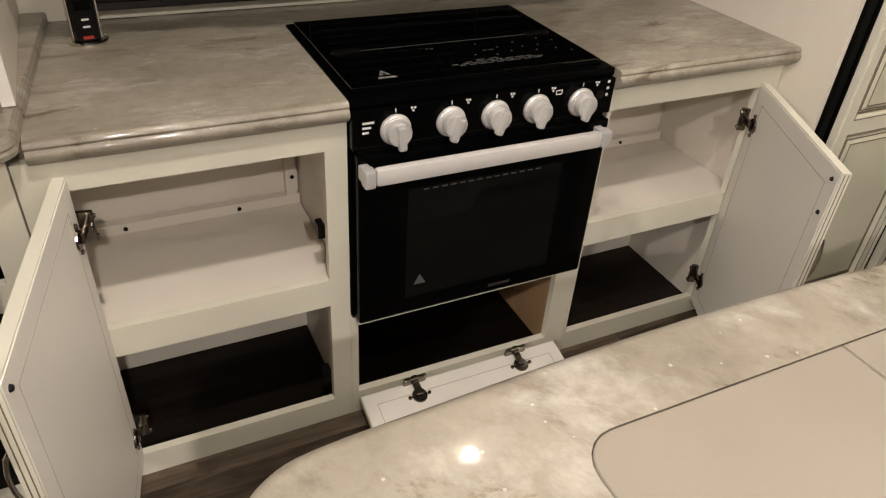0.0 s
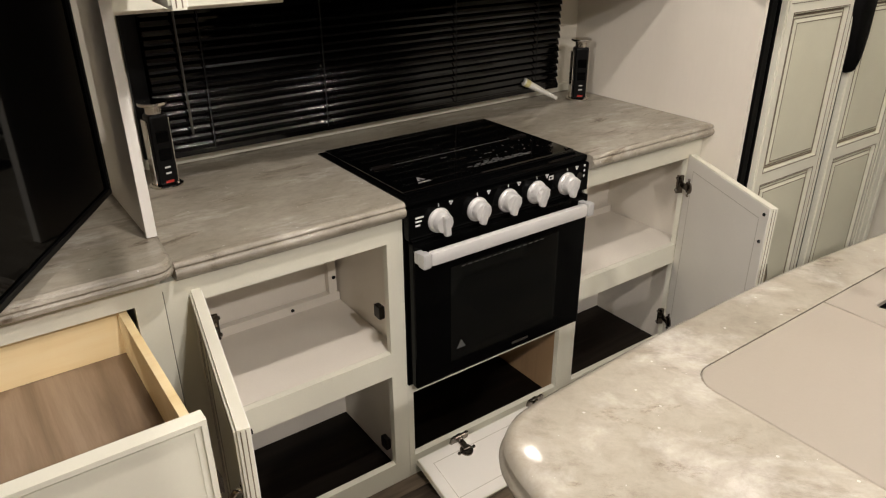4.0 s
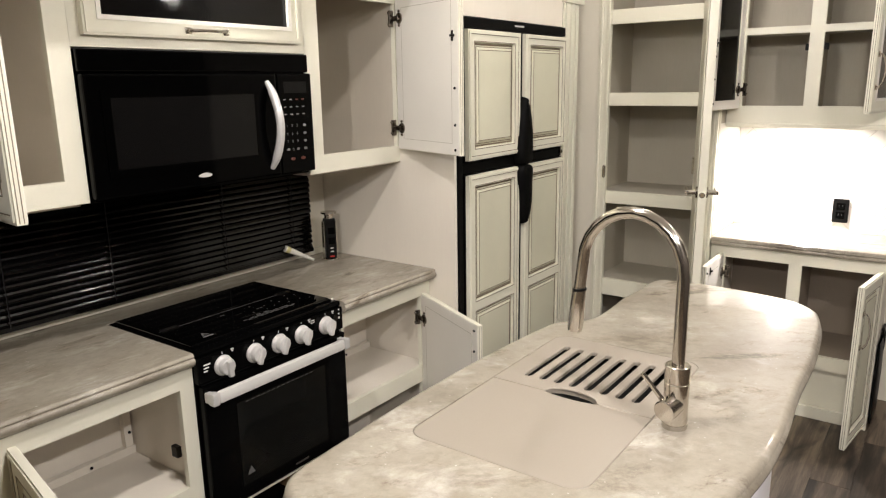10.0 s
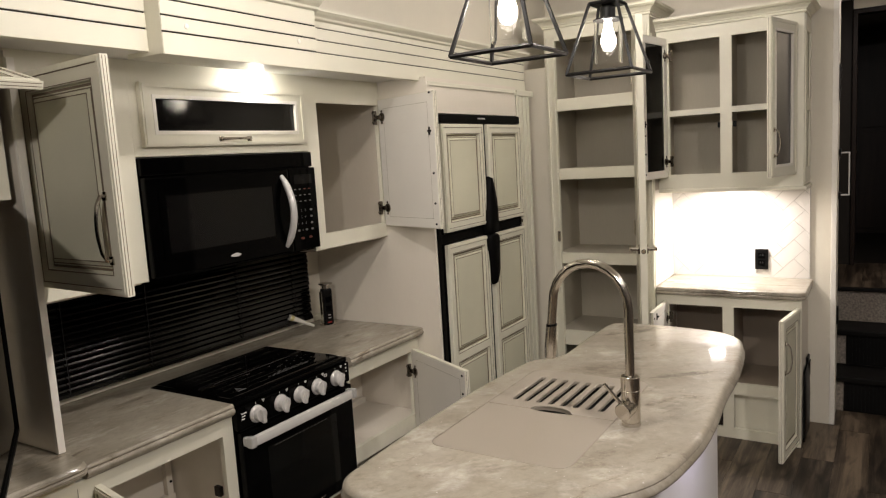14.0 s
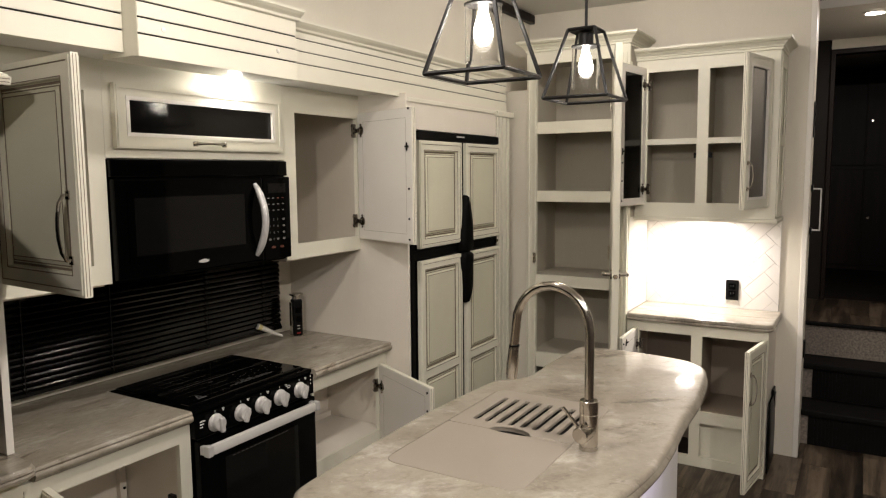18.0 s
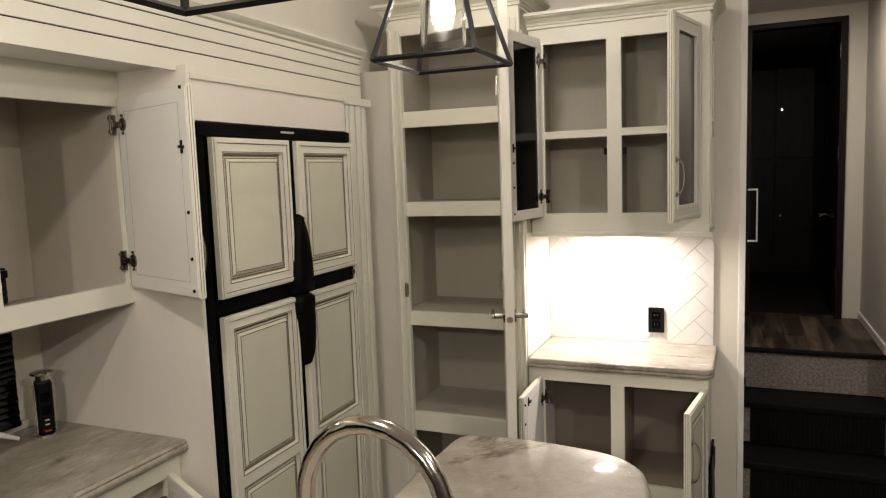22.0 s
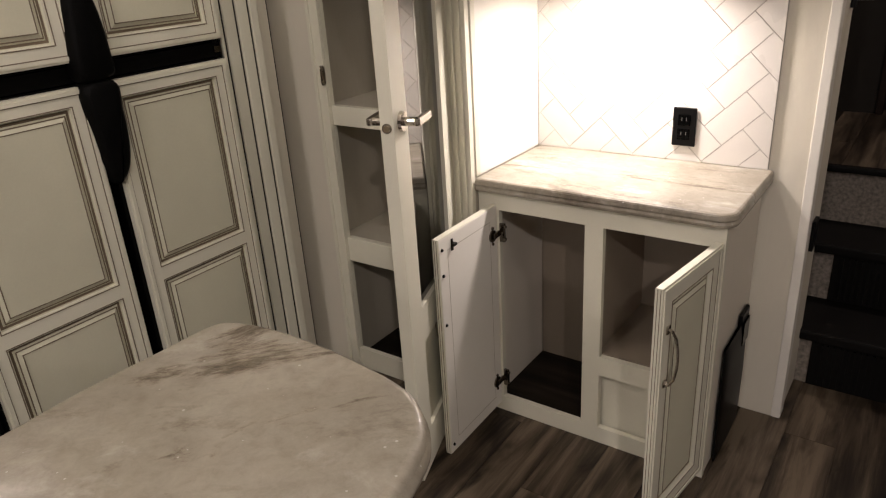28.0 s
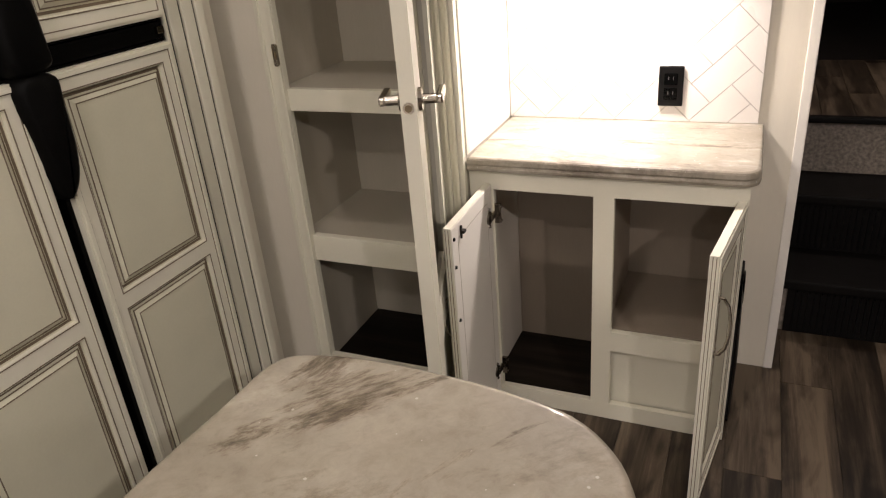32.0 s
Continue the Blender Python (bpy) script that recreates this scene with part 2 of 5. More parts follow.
BOARD = paint("sink_cover_board", (0.282, 0.247, 0.200), 0.42, 0.03, 0.02)
SINK = paint("sink_dark", (0.15, 0.13, 0.105), 0.4, 0.1, 0.02)
PLANK = wood("dark_plank", [(0.36, (0.0060, 0.0041, 0.0027)), (0.47, (0.0215, 0.0152, 0.0099)), (0.58, (0.0560, 0.0410, 0.0275)), (0.74, (0.142, 0.108, 0.074))], 1.0, 0, 0.42, knots=True)
PLANK.node_tree.nodes["Principled BSDF"].inputs["Specular IOR Level"].default_value = 0.28
PINE = wood("pine_board", [(0.3, (0.62, 0.43, 0.19)), (0.48, (0.78, 0.60, 0.31)), (0.62, (0.84, 0.68, 0.39)), (0.9, (0.88, 0.75, 0.49))], 0.7, 0, 0.5)
PLY = wood("brown_ply", [(0.34, (0.045, 0.028, 0.017)), (0.46, (0.10, 0.066, 0.040)), (0.58, (0.18, 0.122, 0.074)), (0.75, (0.28, 0.20, 0.13))], 0.6, 1, 0.5)
RAW = wood("raw_chipboard", [(0.3, (0.26, 0.15, 0.07)), (0.7, (0.42, 0.27, 0.14))], 1.5, 2, 0.7)
DARKWOOD = wood("espresso_wood", [(0.3, (0.005, 0.0032, 0.0024)), (0.8, (0.018, 0.011, 0.008))], 1.0, 2, 0.4)
DARKWOOD.node_tree.nodes["Principled BSDF"].inputs["Specular IOR Level"].default_value = 0.12
TILE = paint("white_tile", (0.66, 0.632, 0.585), 0.26, 0.03, 0.01)
GROUT = paint("grey_grout", (0.47, 0.44, 0.40), 0.8, 0.08, 0.05)
CARPET = paint("speckled_carpet", (0.25, 0.215, 0.18), 0.95, 0.45, 0.2, 520)
TREAD = paint("black_tread", (0.005, 0.0044, 0.004), 0.6, 0.2, 0.05, spec=0.1)
SMOKED = paint("smoked_pane", (0.004, 0.0038, 0.0035), 0.10, 0.3, 0.0, spec=0.15)
TV_GLASS = paint("television_glass", (0.0006, 0.0006, 0.0006), 0.05, 0.1, 0.0, spec=0.08)
OVEN_GLASS = paint("oven_window_glass", (0.004, 0.0042, 0.0038), 0.06, 0.1, 0.0, spec=0.28)
GROOVE = paint("dark_groove", (0.012, 0.009, 0.007), 0.8, 0.2, 0.03)
# taupe lining made darker: the deep shade inside the hutch is in its colour
SHADED_LINING = paint("hutch_lining", (0.245, 0.20, 0.152), 0.6, 0.08, 0.04, 22, stretch=(1, 1, 0.15))
# near-black stands for the shadow on the hall's left side
HALL_SHADE = paint("dark_hall_panel", (0.014, 0.0115, 0.009), 0.6, 0.1, 0.03, 14, spec=0.15)
COOK_GLASS = paint("cooktop_glass", (0.001, 0.001, 0.001), 0.035, 0.1, 0.0, spec=0.8)
CATCH = paint("dark_catch_metal", (0.03, 0.026, 0.022), 0.3, 0.2, 0.02, metal=0.9)
# darker copy of the floor plank, with the shade inside cabinets in its colour
SHADED_PLANK = wood("cabinet_floor", [(0.30, (0.0036, 0.0026, 0.0019)), (0.5, (0.0084, 0.0061, 0.0044)), (0.66, (0.0156, 0.0116, 0.0083)), (0.85, (0.0270, 0.0209, 0.0154))], 1.0, 0, 0.5)
SHADED_PLANK.node_tree.nodes["Principled BSDF"].inputs["Specular IOR Level"].default_value = 0.1
SEEDED = paint("seeded_flap_glass", (0.004, 0.0038, 0.0036), 0.04, 0.3, 0.012, 26, spec=0.45)
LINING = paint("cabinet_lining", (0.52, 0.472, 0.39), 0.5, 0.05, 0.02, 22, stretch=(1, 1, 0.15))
# near-black so that the bedroom reads as unlit
UNLIT_ROOM = paint("dark_bedroom_wall", (0.012, 0.010, 0.0085), 0.8, 0.1, 0.03, 12, spec=0.08)
FAINT_PRINT = paint("faint_glass_print", (0.075, 0.073, 0.07), 0.5, 0.1, 0.0)
KEY_PRINT = paint("dim_key_print", (0.11, 0.105, 0.10), 0.5, 0.1, 0.0)
SMOKED_MIRROR = paint("smoked_mirror", (0.17, 0.17, 0.17), 0.03, 0.0, 0.0, metal=1.0)
GREYPANE = paint("grey_seeded_pane", (0.040, 0.036, 0.032), 0.16, 0.2, 0.05, spec=0.6)
ISLAND_WHITE = paint("island_panel", (0.74, 0.72, 0.70), 0.5, 0.03, 0.01)
PAPER = paint("paper", (0.72, 0.70, 0.62), 0.6, 0.05, 0.01)
INK = paint("printed_white", (0.62, 0.60, 0.57), 0.5, 0.05, 0.0)
INK_GREY = paint("grey_glass_print", (0.16, 0.155, 0.15), 0.5, 0.1, 0.0)
RED = glow("red_lamp", (0.30, 0.012, 0.006), 0.03)
STICKER_AMBER = paint("amber_sticker_print", (0.36, 0.19, 0.03), 0.5, 0.1, 0.0)
AMBER = paint("amber_print", (0.075, 0.018, 0.009), 0.5, 0.1, 0.0)
YELLOW = paint("yellow_print", (0.58, 0.52, 0.24), 0.5, 0.1, 0.0)
BULB = glow("bulb_glow", (1.0, 0.90, 0.74), 40)
LED = glow("lamp_lens", (1.0, 0.92, 0.80), 14)
CLEAR = glass("clear_glass")

# ---------------------------------------------------------------- mesh helpers


def slab(bm, x0, x1, y0, y1, z0, z1, bevel=0.0, m=None):
    """A box, with rounded edges if asked, added to a bmesh."""
    vs = bmesh.ops.create_cube(bm, size=1)["verts"]
    for v in vs:
        v.co = Vector(((x0 + x1) / 2 + v.co.x * (x1 - x0), (y0 + y1) / 2 + v.co.y * (y1 - y0), (z0 + z1) / 2 + v.co.z * (z1 - z0)))
    if bevel:
        es = list({e for v in vs for e in v.link_edges})
        vs = list({v for f in bmesh.ops.bevel(bm, geom=es, offset=bevel, segments=2, affect="EDGES", profile=0.6)["faces"] for v in f.verts} | {v for v in vs if v.is_valid})
    if m is not None:
        bmesh.ops.transform(bm, matrix=m, verts=vs)
    return bm


def block(x0, x1, y0, y1, z0, z1, bevel=0.0):
    return slab(bmesh.new(), x0, x1, y0, y1, z0, z1, bevel)


def rod(bm, a, b, r0, r1=None, n=16):
    """A round bar from a to b."""
    a, b = Vector(a), Vector(b)
    q = (b - a).to_track_quat("Z", "Y").to_matrix().to_4x4()
    m = Matrix.Translation((a + b) / 2) @ q
    bmesh.ops.create_cone(bm, cap_ends=True, segments=n, radius1=r0, radius2=r0 if r1 is None else r1, depth=(b - a).length, matrix=m)
    return bm


def lathe(profile, n=24, m=None):
    """A turned body from (radius, height) pairs about z."""
    bm = bmesh.new()
    rings = []
    for r, z in profile:
        rings.append([bm.verts.new((r * math.cos(2 * math.pi * i / n), r * math.sin(2 * math.pi * i / n), z)) for i in range(n)])
    for a, b in zip(rings, rings[1:]):
        for i in range(n):
            bm.faces.new((a[i], a[(i + 1) % n], b[(i + 1) % n], b[i]))
    bm.faces.new(list(reversed(rings[0])))
    bm.faces.new(rings[-1])
    if m is not None:
        bm.transform(m)
    return bm


def sweep(path, radius, n=12, flat=1.0):
    """A tube along points; radius may be a list."""
    bm = bmesh.new()
    pts = [Vector(p) for p in path]
    rings = []
    side = None
    for i, p in enumerate(pts):
        d = (pts[min(i + 1, len(pts) - 1)] - pts[max(i - 1, 0)]).normalized()
        if side is None:
            side = d.orthogonal().normalized()
        side = (side - d * side.dot(d)).normalized()
        up = d.cross(side)
        r = radius[i] if isinstance(radius, (list, tuple)) else radius
        rings.append([bm.verts.new(p + r * (math.cos(2 * math.pi * k / n) * side + flat * math.sin(2 * math.pi * k / n) * up)) for k in range(n)])
    for a, b in zip(rings, rings[1:]):
        for i in range(n):
            bm.faces.new((a[i], a[(i + 1) % n], b[(i + 1) % n], b[i]))
    bm.faces.new(list(reversed(rings[0])))
    bm.faces.new(rings[-1])
    return bm


def plate(xs, zs, holes, y0, y1):
    """An upright board with rectangular holes (x0, x1, z0, z1), from y0 (front) to y1 (back)."""
    xs = sorted({*xs, *(h[0] for h in holes), *(h[1] for h in holes)})
    zs = sorted({*zs, *(h[2] for h in holes), *(h[3] for h in holes)})
    solid = lambda i, k: 0 <= i < len(xs) - 1 and 0 <= k < len(zs) - 1 and not any(h[0] - 1e-6 <= xs[i] and xs[i + 1] <= h[1] + 1e-6 and h[2] - 1e-6 <= zs[k] and zs[k + 1] <= h[3] + 1e-6 for h in holes)
    bm, vert = bmesh.new(), {}

    def v(i, j, k):
        if (i, j, k) not in vert:
            vert[i, j, k] = bm.verts.new((xs[i], (y0, y1)[j], zs[k]))
        return vert[i, j, k]

    for i in range(len(xs) - 1):
        for k in range(len(zs) - 1):
            if not solid(i, k):
                continue
            bm.faces.new((v(i, 0, k), v(i + 1, 0, k), v(i + 1, 0, k + 1), v(i, 0, k + 1)))
            bm.faces.new((v(i, 1, k), v(i, 1, k + 1), v(i + 1, 1, k + 1), v(i + 1, 1, k)))
            if not solid(i - 1, k):
                bm.faces.new((v(i, 0, k), v(i, 0, k + 1), v(i, 1, k + 1), v(i, 1, k)))
            if not solid(i + 1, k):
                bm.faces.new((v(i + 1, 0, k), v(i + 1, 1, k), v(i + 1, 1, k + 1), v(i + 1, 0, k + 1)))
            if not solid(i, k - 1):
                bm.faces.new((v(i, 0, k), v(i, 1, k), v(i + 1, 1, k), v(i + 1, 0, k)))
            if not solid(i, k + 1):
                bm.faces.new((v(i, 0, k + 1), v(i + 1, 0, k + 1), v(i + 1, 1, k + 1), v(i, 1, k + 1)))
    return bm


def prism(outline, z0, z1, edge=()):
    """A flat shape extruded in z; edge: (inset, z) rings for a shaped rim, from the bottom up."""
    bm = bmesh.new()
    n = len(outline)
    pts = [Vector((x, y, 0)) for x, y in outline]
    inward = []
    for i in range(n):
        d = (pts[(i + 1) % n] - pts[i - 1]).normalized()
        inward.append(Vector((-d.y, d.x, 0)))
    rings = [[bm.verts.new(p + w * off + Vector((0, 0, z))) for p, w in zip(pts, inward)] for off, z in (edge or ((0, z0), (0, z1)))]
    for a, b in zip(rings, rings[1:]):
        for i in range(n):
            bm.faces.new((a[i], a[(i + 1) % n], b[(i + 1) % n], b[i]))
    bm.faces.new(list(reversed(rings[0])))
    bm.faces.new(rings[-1])
    return bm


def fill_between(bm, loops):
    """A flat face between an outer loop of vertices and the loops of its holes."""
    edges = []
    for loop in loops:
        for a, b in zip(loop, loop[1:] + loop[:1]):
            edges.append(bm.edges.get((a, b)) or bm.edges.new((a, b)))
    bmesh.ops.triangle_fill(bm, use_beauty=True, use_dissolve=False, edges=edges)


def pierced(outer, holes, z0, z1, lip=0.0012):
    """A flat sheet of any outline with holes of any outline, its upper edges eased."""
    bm = bmesh.new()
    tops, bottoms = [], []
    for k, loop in enumerate([outer, *holes]):
        n = len(loop)
        pts = [Vector((x, y, 0)) for x, y in loop]
        inward = []
        for i in range(n):
            d = (pts[(i + 1) % n] - pts[i - 1]).normalized()
            inward.append(Vector((-d.y, d.x, 0)) * (1 if k == 0 else -1))
        low, mid, top = [[bm.verts.new(p + w * off + Vector((0, 0, z))) for p, w in zip(pts, inward)] for off, z in ((0, z0), (0, z1 - lip), (lip, z1))]
        for a, b in ((low, mid), (mid, top)):
            for i in range(n):
                bm.faces.new((a[i], a[(i + 1) % n], b[(i + 1) % n], b[i]))
        tops.append(top)
        bottoms.append(low)
    fill_between(bm, tops)
    fill_between(bm, bottoms)
    bmesh.ops.recalc_face_normals(bm, faces=bm.faces)
    return bm


def part(name, bm, material, parent=None, label="", m=None):
    """Links a bmesh as one mesh object, under a thing or a part."""
    me = bpy.data.meshes.new(name)
    bmesh.ops.recalc_face_normals(bm, faces=bm.faces)
    bm.to_mesh(me)
    bm.free()
    me.materials.append(material)
    ob = new(name, me)
    if parent is not None:
        ob.parent = parent
    if m is not None:
        ob.matrix_basis = m
    if label:
        ob["label"] = label
    return ob


def soft(ob, angle=40):
    """Smooth shading with sharp creases above an angle."""
    me = ob.data
    bm = bmesh.new()
    bm.from_mesh(me)
    for f in bm.faces:
        f.smooth = True
    for e in bm.edges:
        e.smooth = e.is_manifold and e.calc_face_angle(0) < radians(angle)
    bm.to_mesh(me)
    bm.free()
    return ob


def thing(name, label, category, m=None, group="", kind=""):
    """An empty at the base of a thing, to hold its parts."""
    ob = new(name)
    ob.empty_display_size = 0.05
    if m is not None:
        ob.matrix_basis = m
    return tagged(ob, label, category, group, kind)


def again(ob, parent, m):
    """Another part on the same mesh."""
    o = new(ob.name.split(".")[0], ob.data)
    o.parent, o.matrix_basis = parent, m
    return o


def structure(name, bm, material, label, category):
    return tagged(part(name, bm, material), label, category, kind="structure")


def arc_points(c, r, a0, a1, n):
    return [(c[0] + r * math.cos(radians(a0 + (a1 - a0) * i / n)), c[1] + r * math.sin(radians(a0 + (a1 - a0) * i / n))) for i in range(n + 1)]


def smooth_loop(points, per=6):
    """A closed smooth curve through points in the plane."""
    out, n = [], len(points)
    for i in range(n):
        p0, p1, p2, p3 = (Vector(points[(i + k) % n]) for k in (-1, 0, 1, 2))
        for j in range(per):
            t = j / per
            out.append(tuple(0.5 * (2 * p1 + (p2 - p0) * t + (2 * p0 - 5 * p1 + 4 * p2 - p3) * t * t + (3 * p1 - p0 - 3 * p2 + p3) * t ** 3)))
    return out


def writing(name, text, size, material, parent, m, label=""):
    """Raised print in the built-in font, as a mesh part."""
    cu = bpy.data.curves.new(name, "FONT")
    cu.body, cu.size, cu.extrude, cu.align_x, cu.align_y = text, size, 0.0002, "CENTER", "CENTER"
    tmp = bpy.data.objects.new(name, cu)
    me = bpy.data.meshes.new_from_object(tmp)
    bpy.data.objects.remove(tmp)
    me.materials.clear()
    me.materials.append(material)
    ob = new(name, me)
    ob.parent, ob.matrix_basis = parent, m
    if label:
        ob["label"] = label
    return ob


# ---------------------------------------------------------------- doors and cabinets


def bow_handle(parent, m, length=0.13, material=None, name="handle"):
    """An arched pull: two feet and a bowed bar, standing off in -y, upright along z."""
    h = length / 2
    pts = [(0, 0, -h), (0, -0.012, -h), (0, -0.024, -h * 0.75), (0, -0.030, -h * 0.3), (0, -0.031, 0), (0, -0.030, h * 0.3), (0, -0.024, h * 0.75), (0, -0.012, h), (0, 0, h)]
    bm = sweep(pts, [0.007, 0.006, 0.0055, 0.005, 0.005, 0.005, 0.0055, 0.006, 0.007], 8, 0.7)
    for s in (-1, 1):
        slab(bm, -0.009, 0.009, -0.004, 0, s * h - 0.011, s * h + 0.011, 0.0015)
    return soft(part(name, bm, material or NICKEL, parent, "brushed nickel bow handle", m))


def cup_hinge(parent, m):
    """A concealed hinge: round cup in the door, a stepped arm and a plate on the frame."""
    bm = bmesh.new()
    rod(bm, (0.026, -0.001, 0), (0.026, 0.0035, 0), 0.0175, 0.0165, 16)
    slab(bm, -0.006, 0.028, 0.003, 0.009, -0.008, 0.008, 0.002)
    slab(bm, -0.016, 0.002, 0.008, 0.017, -0.006, 0.006, 0.002)
    slab(bm, -0.012, -0.004, -0.004, 0.020, -0.026, 0.026, 0.002)
    for z in (-0.022, 0.022):
        rod(bm, (0.026, 0.0, z), (0.026, 0.004, z), 0.0048, 0.004, 8)
        rod(bm, (-0.008, 0.018, z * 0.8), (-0.008, 0.023, z * 0.8), 0.0045, 0.0035, 8)
    return part("hinge", bm, HINGE, parent, "chrome cup hinge", m @ Matrix.Scale(1.2, 4))


def bumper(parent, m):
    bm = bmesh.new()
    rod(bm, (0, 0, 0), (0, 0.004, 0), 0.0055, 0.004, 10)
    return part("bumper", bm, BLACK, parent, "", m)


def leaf(name, w, h, parent, m, side=1, panel="raised", hinges=(), handle=None, bumpers=(), t=0.019, catch=None, stile=0.055, rails=(), hinge_gap=0.0):
    """A framed door leaf. The hinge line is at x = 0; it reaches to x = side * w, and up to z = h.
    Its outside faces -y. panel: raised, smoked or grey (glass), flat."""
    lo, hi = sorted((0, side * w))
    zs = [0, *rails, h]
    holes = [(lo + stile, hi - stile, a + (stile if i == 0 else stile * 0.5), b - (stile if i == len(zs) - 2 else stile * 0.5)) for i, (a, b) in enumerate(zip(zs, zs[1:]))]
    ob = part(name, plate([lo, hi], [0, h], holes, -t, 0), CREAM, parent, "", m)

    def ring(what, x0, x1, z0, z1, wd, y0, y1, material, label=""):
        return part(what, plate([x0, x1], [z0, z1], [(x0 + wd, x1 - wd, z0 + wd, z1 - wd)], y0, y1), material, ob, label)

    ring("edge_bead", lo + 0.006, hi - 0.006, 0.006, h - 0.006, 0.010, -t - 0.004, -t - 0.0002, CREAM)
    if panel in ("raised", "flat"):
        ring("glaze_line", lo + 0.0162, hi - 0.0162, 0.0162, h - 0.0162, 0.0026, -t - 0.0010, -t - 0.0002, GLAZE)
    free = side * w
    for y in (-t * 0.30, -t * 0.72):
        part("edge_line", block(*sorted((free - side * 0.001, free + side * 0.0004)), y - 0.0009, y + 0.0009, 0.003, h - 0.003), GLAZE, ob)
    for x0, x1, z0, z1 in holes:
        if panel in ("raised", "flat"):
            pb = bmesh.new()
            rings = [(0.0, -t + 0.011), (0.006, -t + 0.013), (0.010, -t + 0.013), (0.014, -t + 0.009), (0.018, -t + 0.0085), (0.028, -t + 0.003), (0.031, -t + 0.003)]
            vs = []
            for off, y in rings:
                vs.append([pb.verts.new(p) for p in ((x0 + off, y, z0 + off), (x1 - off, y, z0 + off), (x1 - off, y, z1 - off), (x0 + off, y, z1 - off))])
            for a, b in zip(vs, vs[1:]):
                for i in range(4):
                    pb.faces.new((a[i], a[(i + 1) % 4], b[(i + 1) % 4], b[i]))
            pb.faces.new(vs[-1])
            back = [pb.verts.new(p) for p in ((x0, -0.0035, z0), (x1, -0.0035, z0), (x1, -0.0035, z1), (x0, -0.0035, z1))]
            for i in range(4):
                pb.faces.new((vs[0][i], back[i], back[(i + 1) % 4], vs[0][(i + 1) % 4]))
            pb.faces.new(back)
            part("panel", pb, CREAM_PANEL, ob, "glazed raised panel")
            for off, wd, y in ((-0.0045, 0.0026, -t - 0.0004), (0.0045, 0.0075, -t + 0.0124), (0.0155, 0.0030, -t + 0.0082), (0.0280, 0.0026, -t + 0.0026)):
                ring("glaze_line", x0 + off, x1 - off, z0 + off, z1 - off, wd, y - 0.0006, y + 0.0003, GLAZE)
        else:
            part("pane", block(x0 - 0.004, x1 + 0.004, -0.009, -0.005, z0 - 0.004, z1 + 0.004), {"smoked": SMOKED, "seeded": SEEDED}.get(panel, GREYPANE), ob, "dark seeded glass pane")
            ring("bead", x0 - 0.006, x1 + 0.006, z0 - 0.006, z1 + 0.006, 0.012, -t - 0.003, -t + 0.009, BACK_WHITE)
    skin = [] if panel in ("raised", "flat") else holes
    part("back_skin", plate([lo + 0.003, hi - 0.003], [0.003, h - 0.003], skin, 0.0004, 0.0022), BACK_WHITE, ob, "white back of the door")
    if not skin:
        for x0, x1, z0, z1 in holes:
            ring("back_groove", x0 - 0.012, x1 + 0.012, z0 - 0.012, z1 + 0.012, 0.0016, 0.0023, 0.0027, TAUPE)
    for z in hinges:
        cup_hinge(ob, pose(0, 0.002, z) @ Matrix.Diagonal((side, 1, 1, 1)))
    if handle:
        hx, hz, hl = handle
        bow_handle(ob, pose(side * hx, -t - 0.001, hz), hl)
    for bx, bz in bumpers:
        bumper(ob, pose(side * bx, 0.0022, bz))
    if catch:
        bm = bmesh.new()
        cx, cz = side * catch[0], catch[1]
        slab(bm, cx - 0.004, cx + 0.004, 0.002, 0.007, cz - 0.018, cz + 0.018, 0.0015)
        slab(bm, cx - 0.014, cx + 0.004, 0.003, 0.014, cz - 0.004, cz + 0.004, 0.0015)
        part("catch", bm, CATCH, ob, "black roller catch")
    return ob


def carcass(root, w, z0, z1, depth, holes, shelves=(), floor_z=None, back=SHELF_WHITE, frame_t=0.019, rails=(), sides=True, lining=SHELF_WHITE, top=True, floor=True):
    """A face frame with holes, sides, back and shelves (z0, z1), in the cabinet's own axes: x right, y inwards."""
    part("face_frame", plate([0, w], [z0, z1], holes, 0, frame_t), CREAM, root)
    if sides:
        for x in (0.002, w - 0.014):
            part("side_panel", block(x, x + 0.012, frame_t + 0.001, depth, z0 + 0.001, z1 - 0.002), lining, root)
    part("back_panel", block(0.002, w - 0.002, depth + 0.001, depth + 0.008, z0 + 0.001, z1 - 0.002), back, root)
    if top:
        part("top_panel", block(0.016, w - 0.016, frame_t + 0.001, depth, z1 - 0.014, z1 - 0.003), lining, root)
    if floor:
        part("bottom_panel", block(0.016, w - 0.016, frame_t + 0.001, depth, (floor_z or z0 + 0.004) - 0.012 + 0.0, (floor_z or z0 + 0.004)), lining, root)
    for a, b in shelves:
        part("shelf", block(0.016, w - 0.016, frame_t + 0.001, depth - 0.002, b - 0.016, b), lining, root)

# ---------------------------------------------------------------- the shell of the place
KY, FY, UY = 1.496, 1.362, 1.635      # kitchen face, fridge face, upper cabinet face
HX, UX, PX = 3.092, 3.195, 3.057     # hutch base face, hutch upper face, pantry face
WX, SLIDE_BACK = 3.511, 2.10         # hutch wall, slide-out's back wall
CORNER, HALL_L, HALL_R, FLOOR2 = -0.195, -0.02, -0.88, 0.668   # wall end, stair hall's sides, upper floor

